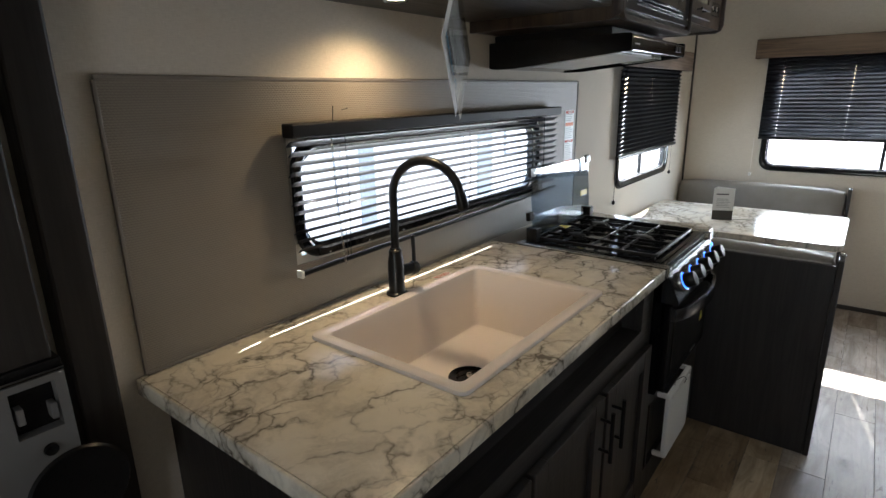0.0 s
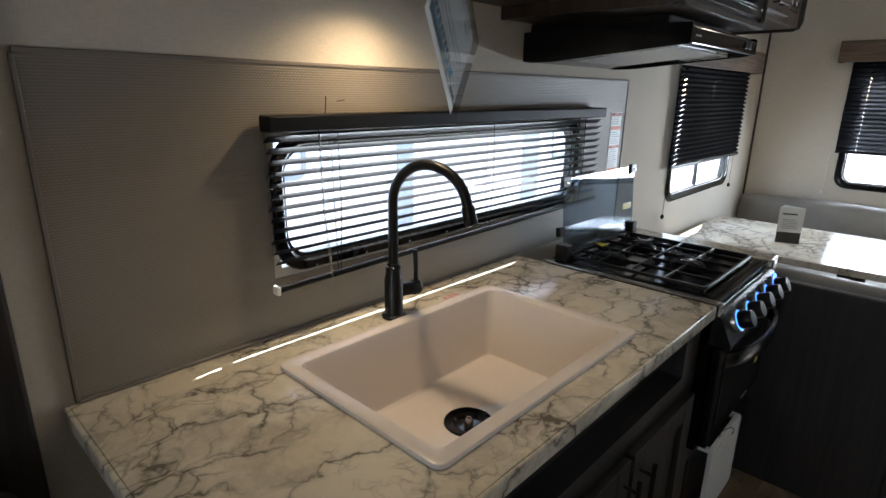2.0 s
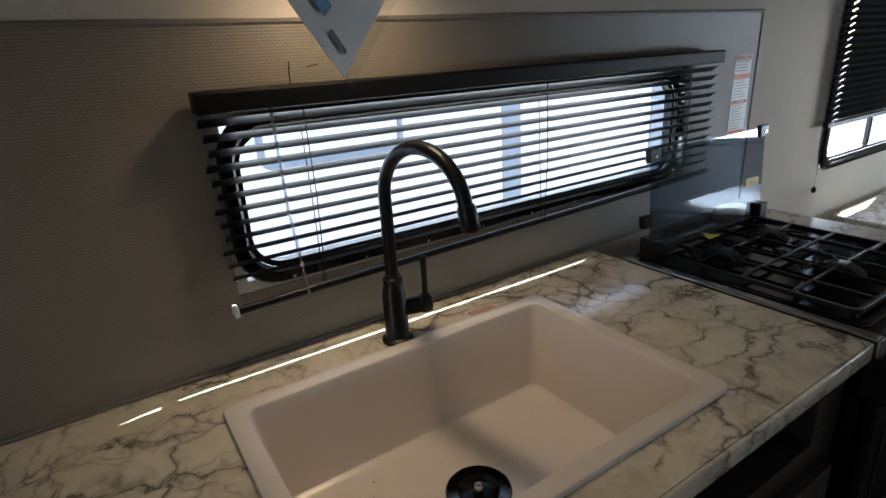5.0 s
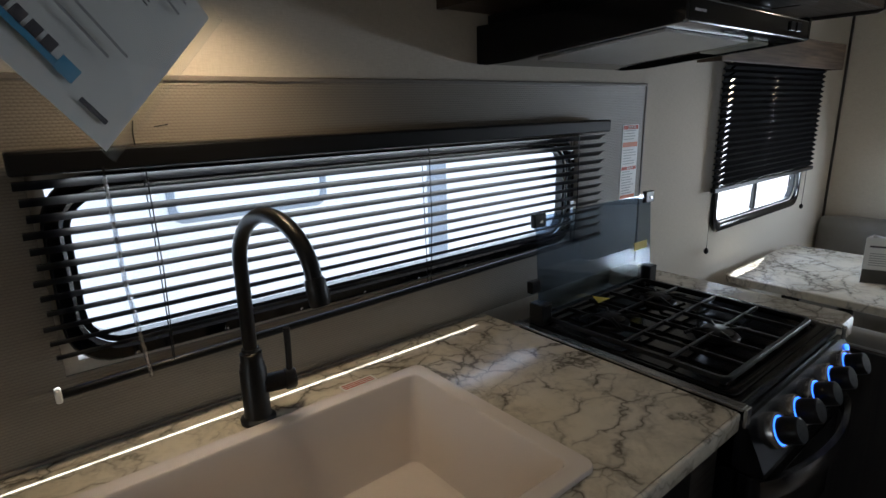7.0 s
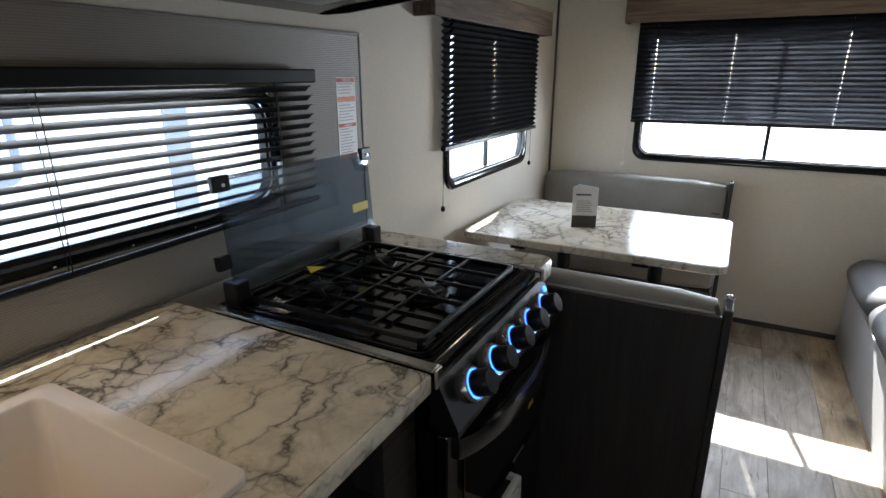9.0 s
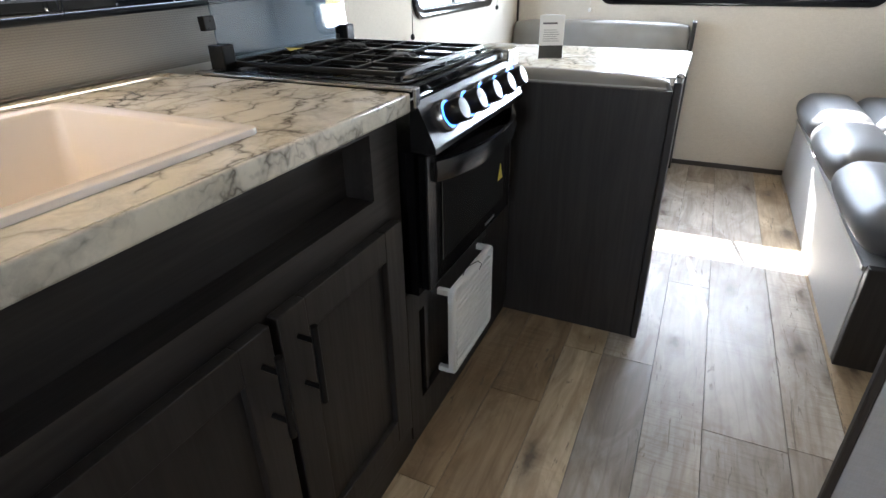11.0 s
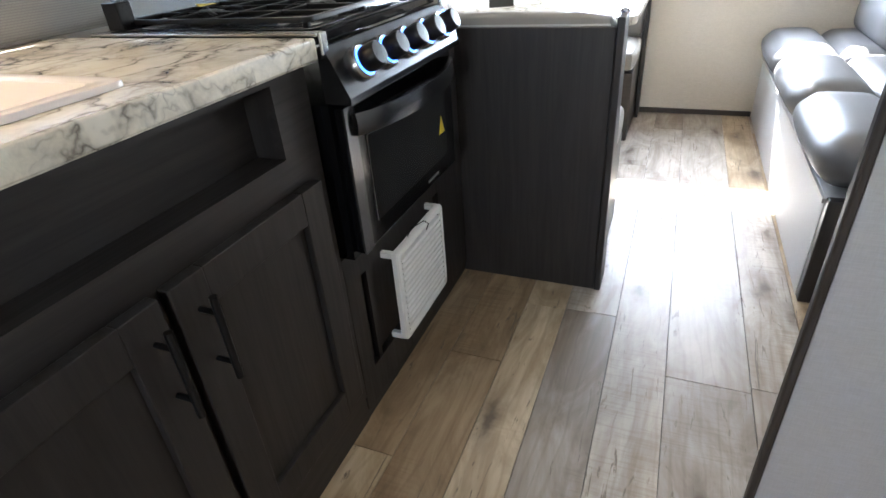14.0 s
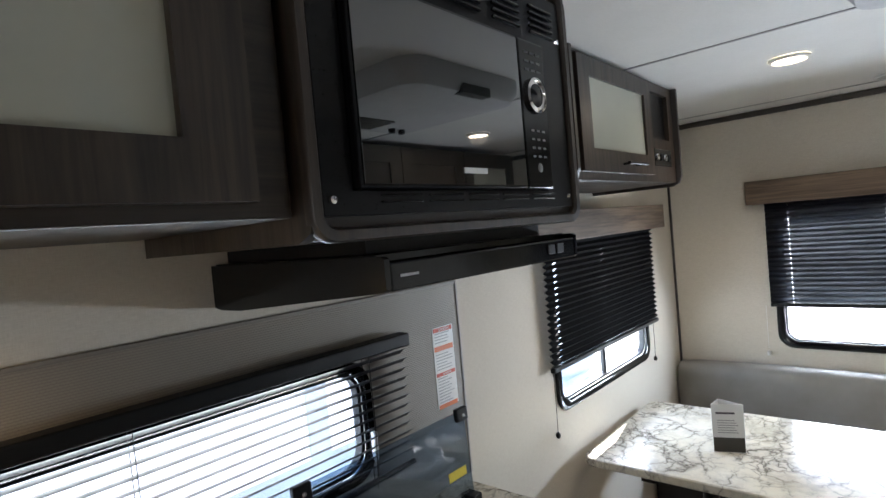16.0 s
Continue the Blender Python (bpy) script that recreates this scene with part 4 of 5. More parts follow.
def upper_left():
    t = thing("overhead_cabinet", (0.55, -0.25, 1.673), "dark brown wood overhead cabinet with frosted glass door above the sink", "cabinet", "overhead cabinets")
    part("body", box(-0.06, 1.140, -0.478, -0.001, 1.673, ZC - 0.003, 0.003), UPPER_X, t)
    for a, b in ((-0.05, 0.505), (0.515, 1.085)):
        d = part("door", slab("xz", (a, b), (1.692, 2.09), [(a + 0.078, b - 0.078, 1.757, 2.03)], -0.5, -0.479), UPPER_Z, t)
        part("glass", box(a + 0.077, b - 0.077, -0.488, -0.482, 1.756, 2.031), FROST, d, "frosted grey glass")
    return t


upper_left()


def microwave_cabinet():
    t = thing("overhead_cabinet", (1.49, -0.25, 1.63), "dark brown wood overhead cabinet with rounded corners holding the microwave", "cabinet", "overhead cabinets")
    part("body", loft([on("yz", [(-0.001, 1.640), (-0.47, 1.640), (-0.498, 1.652), (-0.505, 1.67), (-0.505, ZC - 0.003), (-0.001, ZC - 0.003)], x) for x in (1.148, 1.165)]), UPPER_Z, t)
    part("end_panel", loft([on("yz", [(-0.001, 1.640), (-0.47, 1.640), (-0.498, 1.652), (-0.505, 1.67), (-0.505, ZC - 0.003), (-0.001, ZC - 0.003)], x) for x in (1.815, 1.832)]), UPPER_Z, t)
    part("bottom", box(1.1655, 1.8145, -0.49, -0.001, 1.642, 1.657, 0.003), UPPER_X, t)
    part("rail", box(1.1655, 1.8145, -0.492, -0.475, 1.6575, 1.671), UPPER_X, t)
    part("nosing", ring("xz", rrect(1.146, 1.834, 1.638, ZC - 0.002, 0.035), rrect(1.166, 1.814, 1.657, ZC - 0.004, 0.02), -0.4925, -0.508, 0.005), UPPER_Z, t, "rounded dark edge moulding", True)


microwave_cabinet()


def microwave():
    t = thing("microwave", (1.49, -0.3, 1.664), "black built-in microwave with mirror-dark glass door and vented trim", "microwave")
    x0, x1, z0, z1 = 1.170, 1.810, 1.6715, 2.090
    part("trim_frame", slab("xz", (x0, x1), (z0, z1), [(1.218, 1.716, 1.703, 1.985)], -0.500, -0.488), BLACK_PLASTIC, t)
    part("oven_body", box(1.18, 1.80, -0.486, -0.05, 1.668, 2.085), BLACK_PLASTIC, t)
    d = part("door", box(1.220, 1.620, -0.5145, -0.489, 1.705, 1.983, 0.004), BLACK_GLOSS, t)
    part("door_glass", box(1.226, 1.615, -0.5165, -0.515, 1.711, 1.977, 0.0005), MIRROR_DARK, d)
    part("name_bar", box(1.432, 1.492, -0.518, -0.5168, 1.729, 1.738), PAPER, d, "pale maker's mark")
    c = part("control_strip", box(1.622, 1.714, -0.5145, -0.489, 1.705, 1.983, 0.004), BLACK_GLOSS, t)
    part("dial", lathe((1.668, -0.515, 1.880), [(0.033, 0), (0.033, 0.006), (0.028, 0.008), (0.027, 0.004), (0.001, 0.004)], axis=(0, -1, 0), seg=32), CHROME, c, "chrome dial ring", True)
    part("dial_face", lathe((1.668, -0.5185, 1.880), [(0.0265, 0), (0.001, 0.003)], axis=(0, -1, 0), seg=28), BLACK_GLOSS, c, "", True)
    for r in range(4):
        for k in range(3):
            part("key", box(1.645 + 0.019 * k, 1.655 + 0.019 * k, -0.5158, -0.5148, 1.812 - 0.016 * r, 1.816 - 0.016 * r), PRINT_DIM, c)
    for r in range(3):
        for k in range(3):
            part("key", box(1.641 + 0.020 * k, 1.655 + 0.020 * k, -0.5158, -0.5148, 1.925 + 0.016 * r, 1.929 + 0.016 * r), PRINT_DIM, c)
    part("start_key", lathe((1.668, -0.5148, 1.745), [(0.009, 0), (0.006, 0.0008)], axis=(0, -1, 0), seg=16), PRINT_DIM, c)
    for g in range(5):
        for k in range(5):
            a = x0 + 0.03 + g * 0.122
            z = 2.006 + 0.0125 * k
            part("louvre", box(a, a + 0.085, -0.5075, -0.5003, z, z + 0.006, 0.002), BLACK_GLOSS, t)
    for g in range(5):
        a = x0 + 0.095 + g * 0.097
        for z in (1.687, 1.696):
            part("slot_lip", box(a, a + 0.080, -0.504, -0.5003, z, z + 0.003, 0.001), BLACK_GLOSS, t)
    for sx in (x0 + 0.014, x1 - 0.014):
        for sz in (1.692, 2.01):
            part("screw", lathe((sx, -0.5003, sz), [(0.006, 0), (0.005, 0.003), (0.001, 0.0035)], axis=(0, -1, 0), seg=12), CHROME, t)


microwave()


def hood():
    t = thing("range_hood", (1.55, -0.2, 1.52), "gloss black range hood below the microwave cabinet", "range hood")
    sec = [(-0.002, 1.532), (-0.03, 1.528), (-0.10, 1.529), (-0.490, 1.564), (-0.496, 1.568), (-0.496, 1.610), (-0.490, 1.614), (-0.002, 1.614)]
    part("side", loft([on("yz", sec, x) for x in (1.264, 1.274)]), BLACK_GLOSS, t)
    part("side", loft([on("yz", sec, x) for x in (1.814, 1.824)]), BLACK_GLOSS, t)
    part("top", box(1.2745, 1.8135, -0.47, -0.002, 1.606, 1.616), BLACK_GLOSS, t)
    part("mount", box(1.30, 1.80, -0.42, -0.002, 1.6165, 1.6395), BLACK_PLASTIC, t)
    part("visor", box(1.2745, 1.8135, -0.496, -0.480, 1.564, 1.605, 0.003), BLACK_GLOSS, t)
    part("back_plate", box(1.2745, 1.8135, -0.014, -0.002, 1.532, 1.605), BLACK_GLOSS, t)
    def sloped(x0, x1, y0, y1, drop, thick):
        """A plate parallel to the sloping lower edge of the hood."""
        z = [1.529 + (1.564 - 1.529) * (-yy - 0.10) / 0.39 + drop for yy in (y0, y1)]
        return loft([[Vector((x, y0, z[0])), Vector((x, y1, z[1])), Vector((x, y1, z[1] + thick)), Vector((x, y0, z[0] + thick))] for x in (x0, x1)])
    part("underside", sloped(1.2745, 1.8135, -0.479, -0.015, 0.010, 0.004), BLACK_GLOSS, t)
    part("filter", sloped(1.34, 1.69, -0.42, -0.12, 0.004, 0.005), FILTER, t, "silver mesh filter")
    part("lens", sloped(1.72, 1.80, -0.42, -0.30, 0.003, 0.006), FROST, t, "frosted lamp lens")
    for k in range(2):
        part("switch", box(1.700 + 0.035 * k, 1.726 + 0.035 * k, -0.4995, -0.4965, 1.578, 1.597, 0.002), BLACK_PLASTIC, t)
    part("name_bar", box(1.292, 1.330, -0.4972, -0.4962, 1.583, 1.587), PRINT_GREY, t)


hood()


def upper_right():
    t = thing("overhead_cabinet", (2.57, -0.18, 1.727), "dark brown wood overhead cabinet with frosted glass door beside the dinette", "cabinet", "overhead cabinets")
    x0, x1, z0 = 2.110, 2.988, 1.738
    part("body", box(x0 + 0.016, x1 - 0.016, -0.335, -0.001, z0 + 0.012, ZC - 0.003, 0.002), UPPER_X, t)
    sec = [(-0.001, z0), (-0.335, z0), (-0.362, z0 + 0.012), (-0.372, z0 + 0.04), (-0.372, ZC - 0.003), (-0.001, ZC - 0.003)]
    part("end_panel", loft([on("yz", sec, x) for x in (x0, x0 + 0.0155)]), UPPER_Z, t)
    part("end_panel", loft([on("yz", sec, x) for x in (x1 - 0.0155, x1)]), TRIM_DARK, t)
    part("face_frame", slab("xz", (x0 + 0.017, x1 - 0.017), (z0 + 0.014, ZC - 0.004), [(2.722, 2.925, 1.91, 2.078)], -0.352, -0.3355), UPPER_Z, t)
    d = part("door", slab("xz", (2.155, 2.70), (1.775, 2.10), [(2.225, 2.640, 1.840, 2.045)], -0.370, -0.3525), UPPER_Z, t)
    part("glass", box(2.224, 2.641, -0.362, -0.356, 1.839, 2.046), FROST, d, "frosted grey glass")
    h = part("handle", tube([(2.40, -0.398, 1.802), (2.55, -0.398, 1.802)], 0.005, 10), BLACK_METAL, d, "", True)
    for hx in (2.425, 2.525):
        part("standoff", tube([(hx, -0.398, 1.802), (hx, -0.369, 1.802)], 0.004, 8), BLACK_METAL, h)
    part("cubby_back", box(2.723, 2.924, -0.3354, -0.333, 1.911, 2.077), BLACK_PLASTIC, t)
    p = part("outlet_plate", box(2.742, 2.912, -0.358, -0.3525, 1.81, 1.872, 0.002), BLACK_GLOSS, t)
    for k in range(4):
        part("socket", lathe((2.767 + 0.04 * k, -0.3585, 1.842), [(0.013, 0), (0.012, 0.004), (0.008, 0.004), (0.001, 0.002)], axis=(0, -1, 0), seg=14), (CHROME, BLACK_PLASTIC)[k % 2], p)


upper_right()


def upper_sofa():
    t = thing("overhead_cabinet", (2.95, -2.07, 1.72), "dark brown wood overhead cabinet with one frosted door above the sofa", "cabinet", "overhead cabinets")
    part("body", box(2.20, 3.72, -2.249, -1.92, 1.72, 2.09, 0.003), UPPER_X, t)
    for k in range(3):
        x0 = 2.21 + 0.5 * k
        d = part("door", slab("xz", (x0, x0 + 0.495), (1.735, 2.08), [(x0 + 0.08, x0 + 0.415, 1.81, 2.00)], -1.9195, -1.90), UPPER_Z, t)
        part("middle_panel", box(x0 + 0.079, x0 + 0.416, -1.913, -1.908, 1.809, 2.001), FROST if k == 2 else UPPER_Z, d)


upper_sofa()


def puck_light(x, y, lit, energy=1.55):
    t = thing("ceiling_light", (x, y, ZC - 0.012), "round white recessed ceiling light, lit warm", "ceiling light", "ceiling lights")
    part("bezel", lathe((x, y, ZC - 0.001), [(0.062, 0), (0.062, -0.006), (0.052, -0.011), (0.049, -0.006)], seg=28, cap0=False, cap1=False), WHITE_PLASTIC, t, "", True)
    part("lens", lathe((x, y, ZC - 0.002), [(0.048, 0), (0.046, -0.006), (0.001, -0.009)], seg=24, cap0=False), PUCK, t, "glowing warm lens", True)
    spot("lamp", pose(x, y, ZC - 0.014), energy, (1.0, 0.80, 0.56), 0.045, 165, 1.0)


SPK = Vector((3.66, -1.03, ZC - 0.001))
puck_light(2.923, -0.755, True)
puck_light(2.98, -1.62, True)

t = thing("ceiling_speaker", SPK, "round pale ceiling speaker with fine grille", "speaker")
part("rim", lathe(SPK, [(0.085, 0), (0.083, -0.006), (0.074, -0.008)], seg=32, cap0=False, cap1=False), WHITE_PLASTIC, t, "", True)
part("grille", lathe(SPK, [(0.074, -0.003), (0.04, -0.007), (0.001, -0.009)], seg=32, cap0=False), FILTER, t, "pale mesh grille", True)
t = thing("cabinet_light", (0.62, -0.16, 1.672), "small round warm lamp under the overhead cabinet", "lamp")
part("bezel", lathe((0.62, -0.16, 1.6725), [(0.036, 0), (0.036, -0.006), (0.030, -0.010), (0.028, -0.005)], seg=24, cap0=False, cap1=False), BLACK_PLASTIC, t, "", True)
part("lens", lathe((0.62, -0.16, 1.672), [(0.027, 0), (0.026, -0.004), (0.001, -0.006)], seg=20, cap0=False), PUCK, t, "glowing warm lens", True)
spot("lamp", pose(0.62, -0.16, 1.662), 2.1, (1.0, 0.73, 0.42), 0.025, 150, 1.0)


def air_conditioner():
    t = thing("air_conditioner", (2.08, -1.25, 2.03), "grey ceiling air conditioner with rounded corners and grilles", "air conditioner")
    G = GREYPANEL
    loops = [on("xy", rrect(1.80, 2.36, -1.55, -0.95, 0.08), ZC - 0.001), on("xy", rrect(1.80, 2.36, -1.55, -0.95, 0.08), 2.075), on("xy", rrect(1.82, 2.34, -1.53, -0.97, 0.07), 2.045), on("xy", rrect(1.86, 2.30, -1.49, -1.01, 0.05), 2.035)]
    part("shroud", loft(loops), G, t, "", True)
    for k in range(7):
        part("grille_slat", box(1.90, 2.10, -1.45 + 0.02 * k, -1.44 + 0.02 * k, 2.030, 2.0345), TRIM_DARK, t)
    for k in range(2):
        part("knob", lathe((2.18 + 0.05 * k, -1.42, 2.0345), [(0.014, 0), (0.012, -0.016), (0.001, -0.017)], seg=14), BLACK_PLASTIC, t)
    part("louvre", box(2.02, 2.16, -1.03, -0.955, 2.040, 2.07, 0.004), BLACK_PLASTIC, t)


air_conditioner()

# ---- shades and valances ----


def pleated(name_label, plane, u0, u1, z0, z1, d, out, material, cords, gaps=(0.0016, 0.0014, 0.0014)):
    """A pleated shade pulled half down, in the plane just inside a wall."""
    t = thing("pleated_shade", on(plane, [((u0 + u1) / 2, z0)], d)[0], name_label, "window shade")
    n = 22
    pts = []
    for k in range(2 * n + 1):
        z = z1 - (z1 - z0) * k / (2 * n)
        pts.append((d - out * (0.024 if k % 2 else 0.008), z))
    prof = pts + [(p + out * 0.0007, z) for p, z in pts[::-1]]
    edges = [u0]
    for k, c in enumerate(sorted(cords)):
        g = gaps[k]
        edges += [c - g, c + g]
    edges.append(u1)
    for c, g in zip(sorted(cords), gaps):
        for k in range(0, 2 * n, 2):
            bm = B()
            (p0, z0_), (p1, z1_) = pts[k], pts[k + 1]
            q = [(c - g, p0, z0_), (c + g, p0, z0_), (c + g, p1, z1_), (c - g, p1, z1_)]
            bm.faces.new([bm.verts.new((u, p, z) if plane == "xz" else (p, u, z)) for u, p, z in q])
            part("cord_strip", bm, material, t)
    for a, e in zip(edges[::2], edges[1::2]):
        part("cloth", loft([[Vector((u, p, z)) if plane == "xz" else Vector((p, u, z)) for p, z in prof] for u in (a, e)]), material, t)

    def b(a0, a1, p0, p1, q0, q1, r=0.003):
        return box(a0, a1, p0, p1, q0, q1, r) if plane == "xz" else box(p0, p1, a0, a1, q0, q1, r)
    part("bottom_rail", b(u0, u1, d - out * 0.026, d - out * 0.006, z0 - 0.018, z0, 0.003), BLACK_PLASTIC, t)
    part("headrail", b(u0, u1, d - out * 0.030, d - out * 0.004, z1, z1 + 0.022, 0.003), BLACK_PLASTIC, t)
    for c in cords:
        p0 = on(plane, [(c, z1)], d - out * 0.006)[0]
        p1 = on(plane, [(c, z0)], d - out * 0.006)[0]
        part("lift_cord", tube([p0, p1], 0.0009, 5), BLACK_PLASTIC, t)
    return t


s2 = pleated("black pleated shade half lowered over the dinette window", "xz", 2.470, 3.535, 1.112, 1.62, -0.014, 1, PLEAT, (2.535, 2.96, 3.40), (0.011, 0.0018, 0.0012))
s3 = pleated("charcoal pleated shade half lowered over the end window", "yz", -1.915, -0.475, 1.135, 1.665, X1 - 0.014, 1, PLEAT_REAR, (-0.575, -0.95, -1.43, -1.81), (0.0015,) * 4)
for s, (cx, cy, zz) in ((s2, (2.487, -0.022, 0.858)), (s2, (3.50, -0.022, 0.905))):
    c = part("pull_cord", tube([(cx, cy, 1.10), (cx + 0.002, cy, 1.0), (cx - 0.002, cy, zz + 0.015)], 0.0012, 6), BLACK_PLASTIC, s)
    part("bob", lathe((cx - 0.002, cy, zz + 0.016), [(0.003, 0), (0.009, -0.008), (0.009, -0.018), (0.004, -0.024)], seg=12), BLACK_PLASTIC, c, "", True)
for s, cy in ((s3, -0.45), (s3, -1.94)):
    c = part("pull_cord", tube([(X1 - 0.02, cy, 1.12), (X1 - 0.02, cy, 0.9)], 0.0012, 6), PAPER, s)
    part("cleat", box(X1 - 0.03, X1 - 0.001, cy - 0.008, cy + 0.008, 0.862, 0.885, 0.004), PAPER, c)

t = thing("valance", (2.96, -0.04, 1.545), "weathered brown wood valance box above the dinette window", "valance", "valances")
part("front_board", box(2.31, 3.585, -0.088, -0.070, 1.568, 1.682, 0.003), VALANCE_X, t)
part("end_board", box(2.31, 2.328, -0.0695, -0.001, 1.568, 1.682, 0.002), VALANCE_X, t)
part("end_board", box(3.567, 3.585, -0.0695, -0.001, 1.568, 1.682, 0.002), VALANCE_X, t)
part("top_board", box(2.3285, 3.5665, -0.0695, -0.001, 1.668, 1.682), VALANCE_X, t)
t = thing("valance", (X1 - 0.04, -1.17, 1.62), "weathered brown wood valance box above the end window", "valance", "valances")
part("front_board", box(X1 - 0.092, X1 - 0.074, -2.00, -0.404, 1.638, 1.756, 0.003), VALANCE_Y, t)
part("end_board", box(X1 - 0.0735, X1 - 0.001, -0.422, -0.404, 1.638, 1.756, 0.002), VALANCE_Y, t)
part("end_board", box(X1 - 0.0735, X1 - 0.001, -2.00, -1.982, 1.638, 1.756, 0.002), VALANCE_Y, t)
part("top_board", box(X1 - 0.0735, X1 - 0.001, -1.9815, -0.4225, 1.74, 1.756), VALANCE_Y, t)

# ---- dinette ----


def dinette_table():
    t = thing("dinette_table", (2.95, -0.54, 0.006), "marble-look dinette table with dark post legs", "table")
    o = rrect(2.600, 3.335, -1.066, -0.045, 0.05)
    i = rrect(2.604, 3.331, -1.062, -0.049, 0.047)
    part("tabletop", loft([on("xy", i, 0.713), on("xy", o, 0.717), on("xy", o, 0.741), on("xy", i, 0.745)]), MARBLE, t, "", True)
    for y in (-0.40, -0.80):
        l = part("leg", lathe((2.95, y, 0.012), [(0.029, 0), (0.029, 0.689)], seg=20), BLACK_PLASTIC, t, "", True)
        part("floor_cup", lathe((2.95, y, 0.006), [(0.085, 0), (0.080, 0.006), (0.040, 0.012), (0.034, 0.05)], seg=24), BLACK_PLASTIC, l, "", True)
        part("top_cup", lathe((2.95, y, 0.7125), [(0.085, 0), (0.080, -0.006), (0.038, -0.012)], seg=24), BLACK_PLASTIC, l, "", True)
    for y in (-0.30, -0.78):
        part("bracket", box(2.605, 2.630, y - 0.03, y + 0.03, 0.700, 0.7125, 0.002), BLACK_PLASTIC, t)


dinette_table()


def bench(near):
    if near:
        t = thing("dinette_bench", (2.3, -0.53, 0.006), "taupe vinyl dinette bench with dark wood back towards the kitchen", "bench", "dinette benches")
        part("back_panel", box(1.986, 2.004, -1.062, -0.001, 0.006, 0.812, 0.002), WOOD_Z, t)
        part("end_panel", box(1.980, 2.09, -1.083, -1.0625, 0.006, 0.836, 0.004), WOOD_Z, t)
        part("cap", lathe((2.065, -1.0725, 0.8362), [(0.013, 0), (0.013, 0.004), (0.008, 0.010), (0.001, 0.012)], seg=14), STEEL, t, "", True)
        part("base", box(2.005, 2.53, -1.062, -0.001, 0.006, 0.36, 0.004), WOOD_Y, t)
        part("seat", cushion(2.11, 2.55, -1.060, -0.004, 0.361, 0.47, 0.035), BENCH_VINYL, t, "", True)
        part("backrest", cushion(2.006, 2.104, -1.055, -0.004, 0.45, 0.838, 0.035, 0.004), BENCH_VINYL, t, "", True)
        part("piping", tube([(2.010, -1.045, 0.812), (2.010, -0.01, 0.812)], 0.004, 8), PIPING, t)
        part("seam", box(2.02, 2.095, -0.525, -0.521, 0.8375, 0.8425, 0.001), PIPING, t)
    else:
        t = thing("dinette_bench", (3.68, -0.5, 0.006), "taupe vinyl dinette bench against the end wall", "bench", "dinette benches")
        part("base", box(3.40, 3.927, -1.02, -0.013, 0.006, 0.36, 0.004), WOOD_Y, t)
        part("seat", cushion(3.38, 3.835, -1.02, -0.014, 0.361, 0.47, 0.035), BENCH_VINYL, t, "", True)
        part("backrest", cushion(3.82, 3.925, -1.018, -0.014, 0.45, 0.815, 0.035), BENCH_VINYL, t, "", True)
        part("piping", tube([(3.825, -1.0, 0.655), (3.817, -0.30, 0.655)], 0.003, 8), BLACK_PLASTIC, t)
        part("end_panel", box(3.815, 3.927, -1.046, -1.026, 0.006, 0.826, 0.004), WOOD_Z, t)
        part("cap", lathe((3.83, -1.036, 0.8262), [(0.012, 0), (0.012, 0.004), (0.007, 0.010), (0.001, 0.011)], seg=14), STEEL, t, "", True)
    return t


bench(True)
bench(False)


def brochure():
    t = thing("brochure", (2.915, -0.49, 0.745), "white folded brochure with landscape photo standing on the table", "brochure")
    a, b, c = Vector((2.864, -0.446, 0.7455)), Vector((2.904, -0.545, 0.7455)), Vector((2.938, -0.452, 0.7455))
    H = Vector((0, 0, 0.178))
    for k, (p, q) in enumerate(((a, b), (b, c), (c, a))):
        d = (q - p).normalized()
        nrm = Vector((d.y, -d.x, 0))
        s = part("leaf", loft([[p, q, q + H, p + H], [v - nrm * 0.0012 for v in (p, q, q + H, p + H)]]), PAPER, t)
        if k < 2:
            e = nrm * 0.0006

            def strip(u0, u1, h0, h1, m, nm):
                L = [p + d * u0 + Vector((0, 0, h0)), p + d * u1 + Vector((0, 0, h0)), p + d * u1 + Vector((0, 0, h1)), p + d * u0 + Vector((0, 0, h1))]
                part(nm, loft([[v + e for v in L], [v + e * 2 for v in L]]), m, s)
            L = (q - p).length
            strip(0.002, L - 0.002, 0.002, 0.055, FOREST, "photo")
            for r in range(6):
                strip(0.018, L - 0.020 - 0.006 * (r % 3), 0.072 + 0.009 * r, 0.075 + 0.009 * r, PRINT_GREY, "text_line")
            strip(0.014, L - 0.03, 0.142, 0.149, PRINT, "title_bar")


brochure()


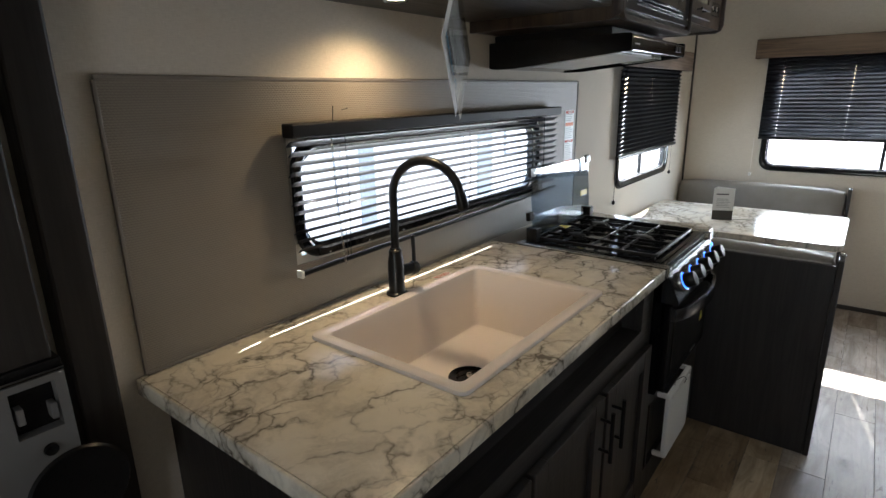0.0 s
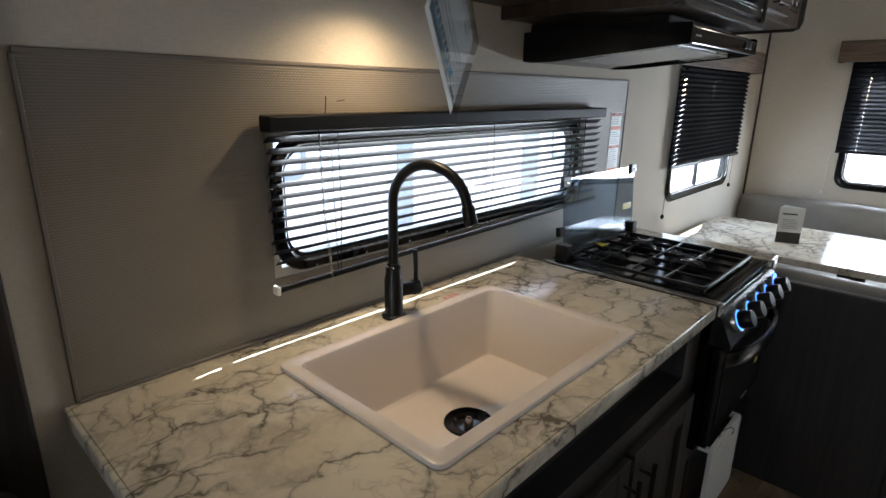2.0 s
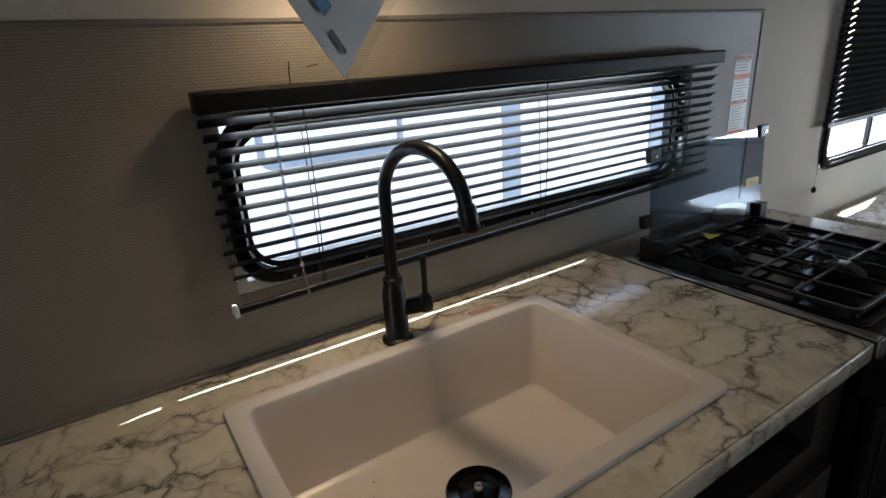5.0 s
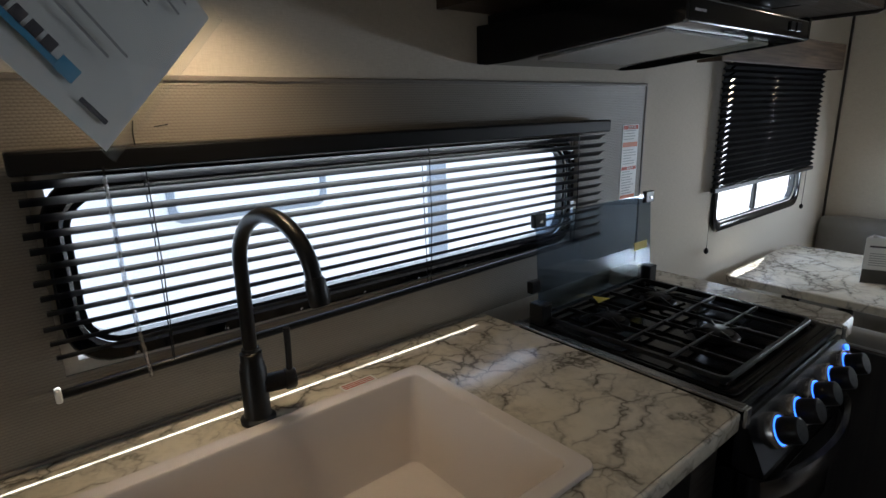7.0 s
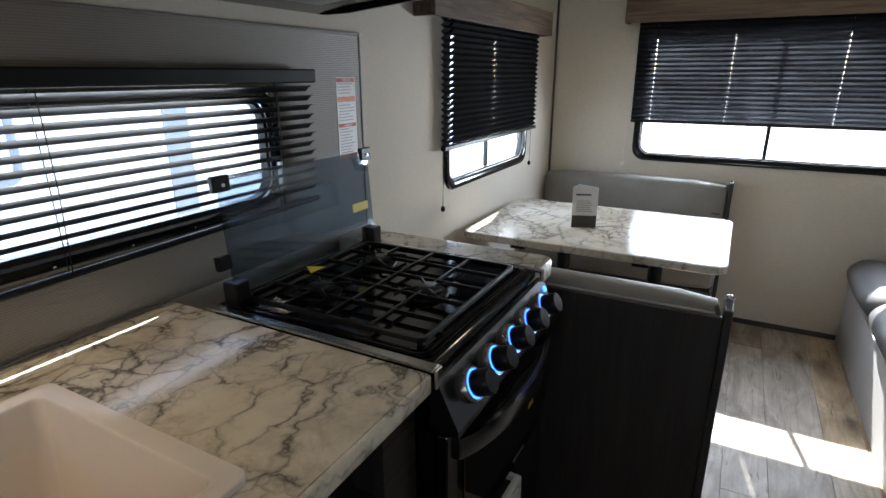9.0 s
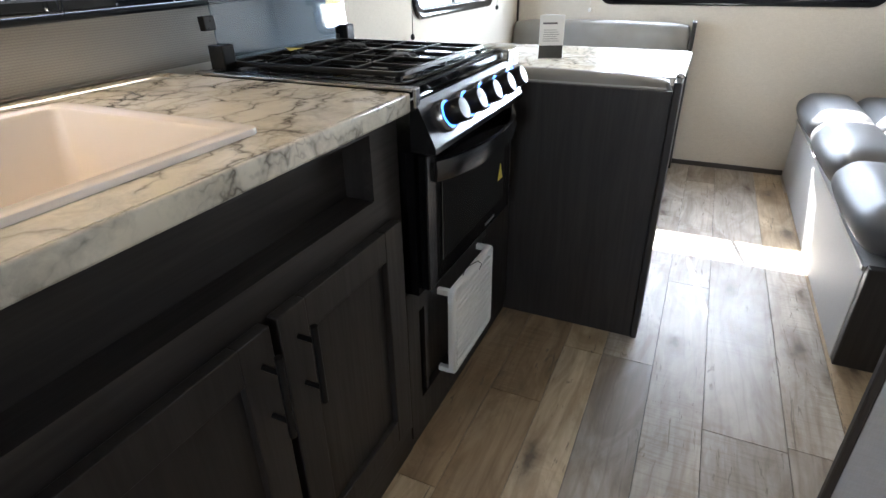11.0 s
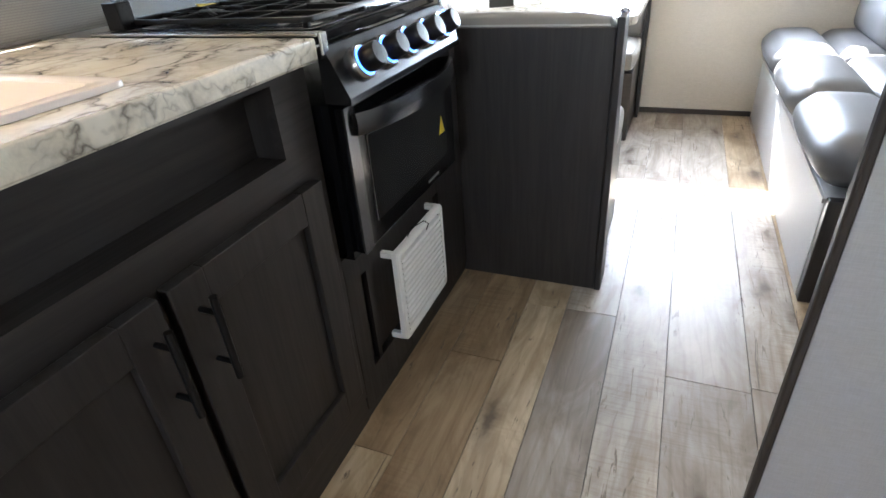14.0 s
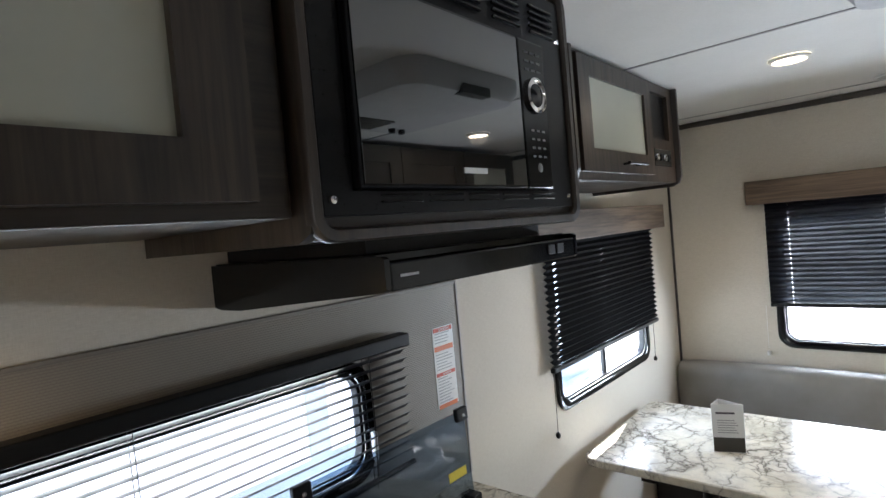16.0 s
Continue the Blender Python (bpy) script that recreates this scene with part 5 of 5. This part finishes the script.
# ---- sofa ----
def sofa():
    t = thing("sofa", (3.05, -1.9, 0.006), "grey vinyl sofa with tufted cushions along the side wall", "sofa")
    x0, x1 = 2.100, 3.925
    part("base", box(x0 + 0.02, x1, -2.235, -1.65, 0.006, 0.335, 0.004), GREYPANEL, t, "pale grey laminate base")
    part("end_panel", box(x0 - 0.012, x0 + 0.0195, -2.235, -1.652, 0.006, 0.345, 0.004), WOOD_Z, t, "dark wood end panel")
    part("edge_strip", box(x0 + 0.02, x1, -1.6495, -1.643, 0.322, 0.337, 0.002), PIPING, t)
    n = 3
    w = (x1 - x0) / n
    for k in range(n):
        a, b = x0 + k * w + 0.004, x0 + (k + 1) * w - 0.004
        part("seat", cushion(a + (0.03 if k == 0 else 0), b, -1.875, -1.622, 0.350, 0.49, 0.068, 0.016), VINYL, t, "", True)
        part("seat", cushion(a, b, -2.095, -1.871, 0.350, 0.485, 0.055, 0.014), VINYL, t, "", True)
        part("backrest", cushion(a, b, -2.155, -2, 0.47, 0.66, 0.06, 0.016), VINYL, t, "", True)
        part("backrest", cushion(a, b, -2.205, -2.035, 0.645, 0.85, 0.06, 0.016), VINYL, t, "", True)
    part("bracket", box(x0 - 0.02, x0 + 0.03, -1.795, -1.695, 0.346, 0.392, 0.004), BLACK_METAL, t)


sofa()


# ---- paper notice hanging in a plastic sleeve ----
def notice():
    tip = Vector((0.426, -0.472, 1.402))
    t = thing("paper_notice", tip, "printed paper notice in a clear sleeve hanging by one corner", "notice")
    d = Vector((math.cos(radians(26)), math.sin(radians(26)), 0))
    nrm = Vector((d.y, -d.x, 0))
    up_r = d * math.sin(radians(47.2)) + Vector((0, 0, math.cos(radians(47.2))))
    up_l = -d * math.cos(radians(47.2)) + Vector((0, 0, math.sin(radians(47.2))))
    W_, H_ = 0.185, 0.174

    def sheet(a0, a1, b0, b1, off, th, m, nm, label=""):
        """a runs up the lower left edge, b up the lower right edge."""
        rows = []
        for s in (0, 1):
            L = []
            for a, b in ((a0, b0), (a1, b0), (a1, b1), (a0, b1)):
                bow = nrm * 0.006 * math.sin(math.pi * min(1, max(0, b / H_)))
                L.append(tip + up_l * a + up_r * b + bow + nrm * (off + th * s))
            rows.append(L)
        return part(nm, loft(rows), m, t, label)
    sheet(0.006, W_ - 0.004, 0.006, H_ - 0.004, 0, 0.0006, PAPER, "page")
    pane("sleeve", loft([[tip + up_l * a + up_r * b + nrm * o for a, b in ((0, 0), (W_, 0), (W_, H_), (0, H_))] for o in (0.009, 0.0094)]), GLASS, t, "clear plastic sleeve")
    o = 0.0016
    sheet(0.060, 0.172, 0.026, 0.031, o, 0.0004, PRINT_BLUE, "blue_stroke", "blue brush-like stroke")
    sheet(0.056, 0.072, 0.025, 0.037, o + 0.0004, 0.0004, PRINT_BLUE, "blue_stroke")
    for k in range(8):
        sheet(0.078 + 0.012 * k, 0.087 + 0.012 * k, 0.031, 0.040, o + 0.0006, 0.0004, PRINT, "letter_bar")
    for r, (a, b) in enumerate(((0.05, 0.17), (0.04, 0.165))):
        sheet(a, b, 0.060 + 0.012 * r, 0.0622 + 0.012 * r, o, 0.0004, PRINT_GREY, "text_line")
    sheet(0.020, 0.045, 0.020, 0.024, o, 0.0004, PRINT, "text_line")
    for r in range(2):
        sheet(0.03, 0.17 - 0.02 * (r % 3), 0.14 + 0.014 * r, 0.1425 + 0.014 * r, o, 0.0004, PRINT_GREY, "text_line")
    at = tip + up_l * 0.063 + up_r * 0.122 + nrm * 0.0085
    m = Matrix((Vector((*-up_l, 0)), Vector((*up_r, 0)), Vector((*nrm, 0)), Vector((*at, 1)))).transposed()
    words("word", "ICE", 0.013, m, PRINT, t)
    corner = tip + up_l * (W_ - 0.004) + up_r * (H_ - 0.004)
    part("hang_string", tube([corner, Vector((corner.x + 0.001, corner.y, 1.6728))], 0.0012, 6), PAPER, t)


notice()

# ---- outside ----
bm = B()
bm.faces.new([bm.verts.new(p) for p in ((-400, -400, -0.75), (400, -400, -0.75), (400, 400, -0.75), (-400, 400, -0.75))])
structure("ground", bm, GRAVEL, "pale gravel lot reaching the horizon")


def neighbour_trailer():
    y = 2.9
    t = thing("travel_trailer", (3, y + 1.2, -0.75), "white parked travel trailer outside the kitchen window", "trailer")
    part("wall", box(-3.0, 9.0, y, y + 2.4, -0.2, 2.6, 0.05), RV_WHITE, t)
    for a, b in ((3.36, 3.58), (5.45, 5.8)):
        part("grey_panel", box(a, b, y - 0.012, y - 0.001, -0.18, 2.55, 0.003), RV_GREY, t)
    for a, b, z0, z1 in ((1.2, 2.35, 0.72, 1.5), (6.1, 7.0, 0.6, 1.4), (-1.6, -0.5, 0.7, 1.5)):
        w = part("window", ring("xz", rrect(a, b, z0, z1, 0.1), rrect(a + 0.05, b - 0.05, z0 + 0.05, z1 - 0.05, 0.07), y - 0.001, y - 0.02, 0.004), RV_GREY, t, "", True)
        part("pane", box(a + 0.04, b - 0.04, y - 0.008, y - 0.002, z0 + 0.04, z1 - 0.04), RV_WHITE, w)
    part("skirt", box(-2.9, 8.9, y + 0.1, y + 2.3, -0.75, -0.201), RV_GREY, t)


neighbour_trailer()

# ---- floor planks, last ----
fl = structure("floor", slab("xy", (X0, X1), (Y0, 0.0), [], -0.05, 0.0), TRIM_DARK, "greige wood-look vinyl plank floor")
rows_y = [0.0, -0.14, -0.28, -0.42, -0.57, -0.722, -0.874, -0.997, -1.15, -1.298, -1.50, -1.64, -1.77, -1.92, -2.06, Y0]
first = {4: 1.184, 5: 1.567, 6: 1.853, 7: 1.86, 8: 2.42, 9: 1.641, 10: 1.66}
rnd = random.Random(11)
shared = {}
L = 1.22
for r, (ya, yb) in enumerate(zip(rows_y, rows_y[1:])):
    s = first.get(r, rnd.uniform(0, L))
    cuts = sorted({X0, X1} | {round(s + k * L, 3) for k in range(-4, 5) if X0 + 0.03 < s + k * L < X1 - 0.03})
    for a, b in zip(cuts, cuts[1:]):
        w, h = b - a, ya - yb
        # Tan rows by the cabinets: mixed plank print, plus warm light put into the colour.
        tan = r in (3, 4, 5, 6) or (r > 9 and rnd.random() < 0.25)
        key = (round(w, 3), round(h, 3), tan)
        if key not in shared:
            g = 0.0007
            bm = box(g, w - g, -h + g, -g, 0.0005, 0.006, 0.0008, 1)
            me = bpy.data.meshes.new("plank")
            bm.to_mesh(me)
            bm.free()
            me.materials.append(PLANK_TAN if tan else PLANK_GREY)
            shared[key] = me
        ob = new("plank", shared[key])
        ob.location = (a, ya, 0)
        ob.parent = fl
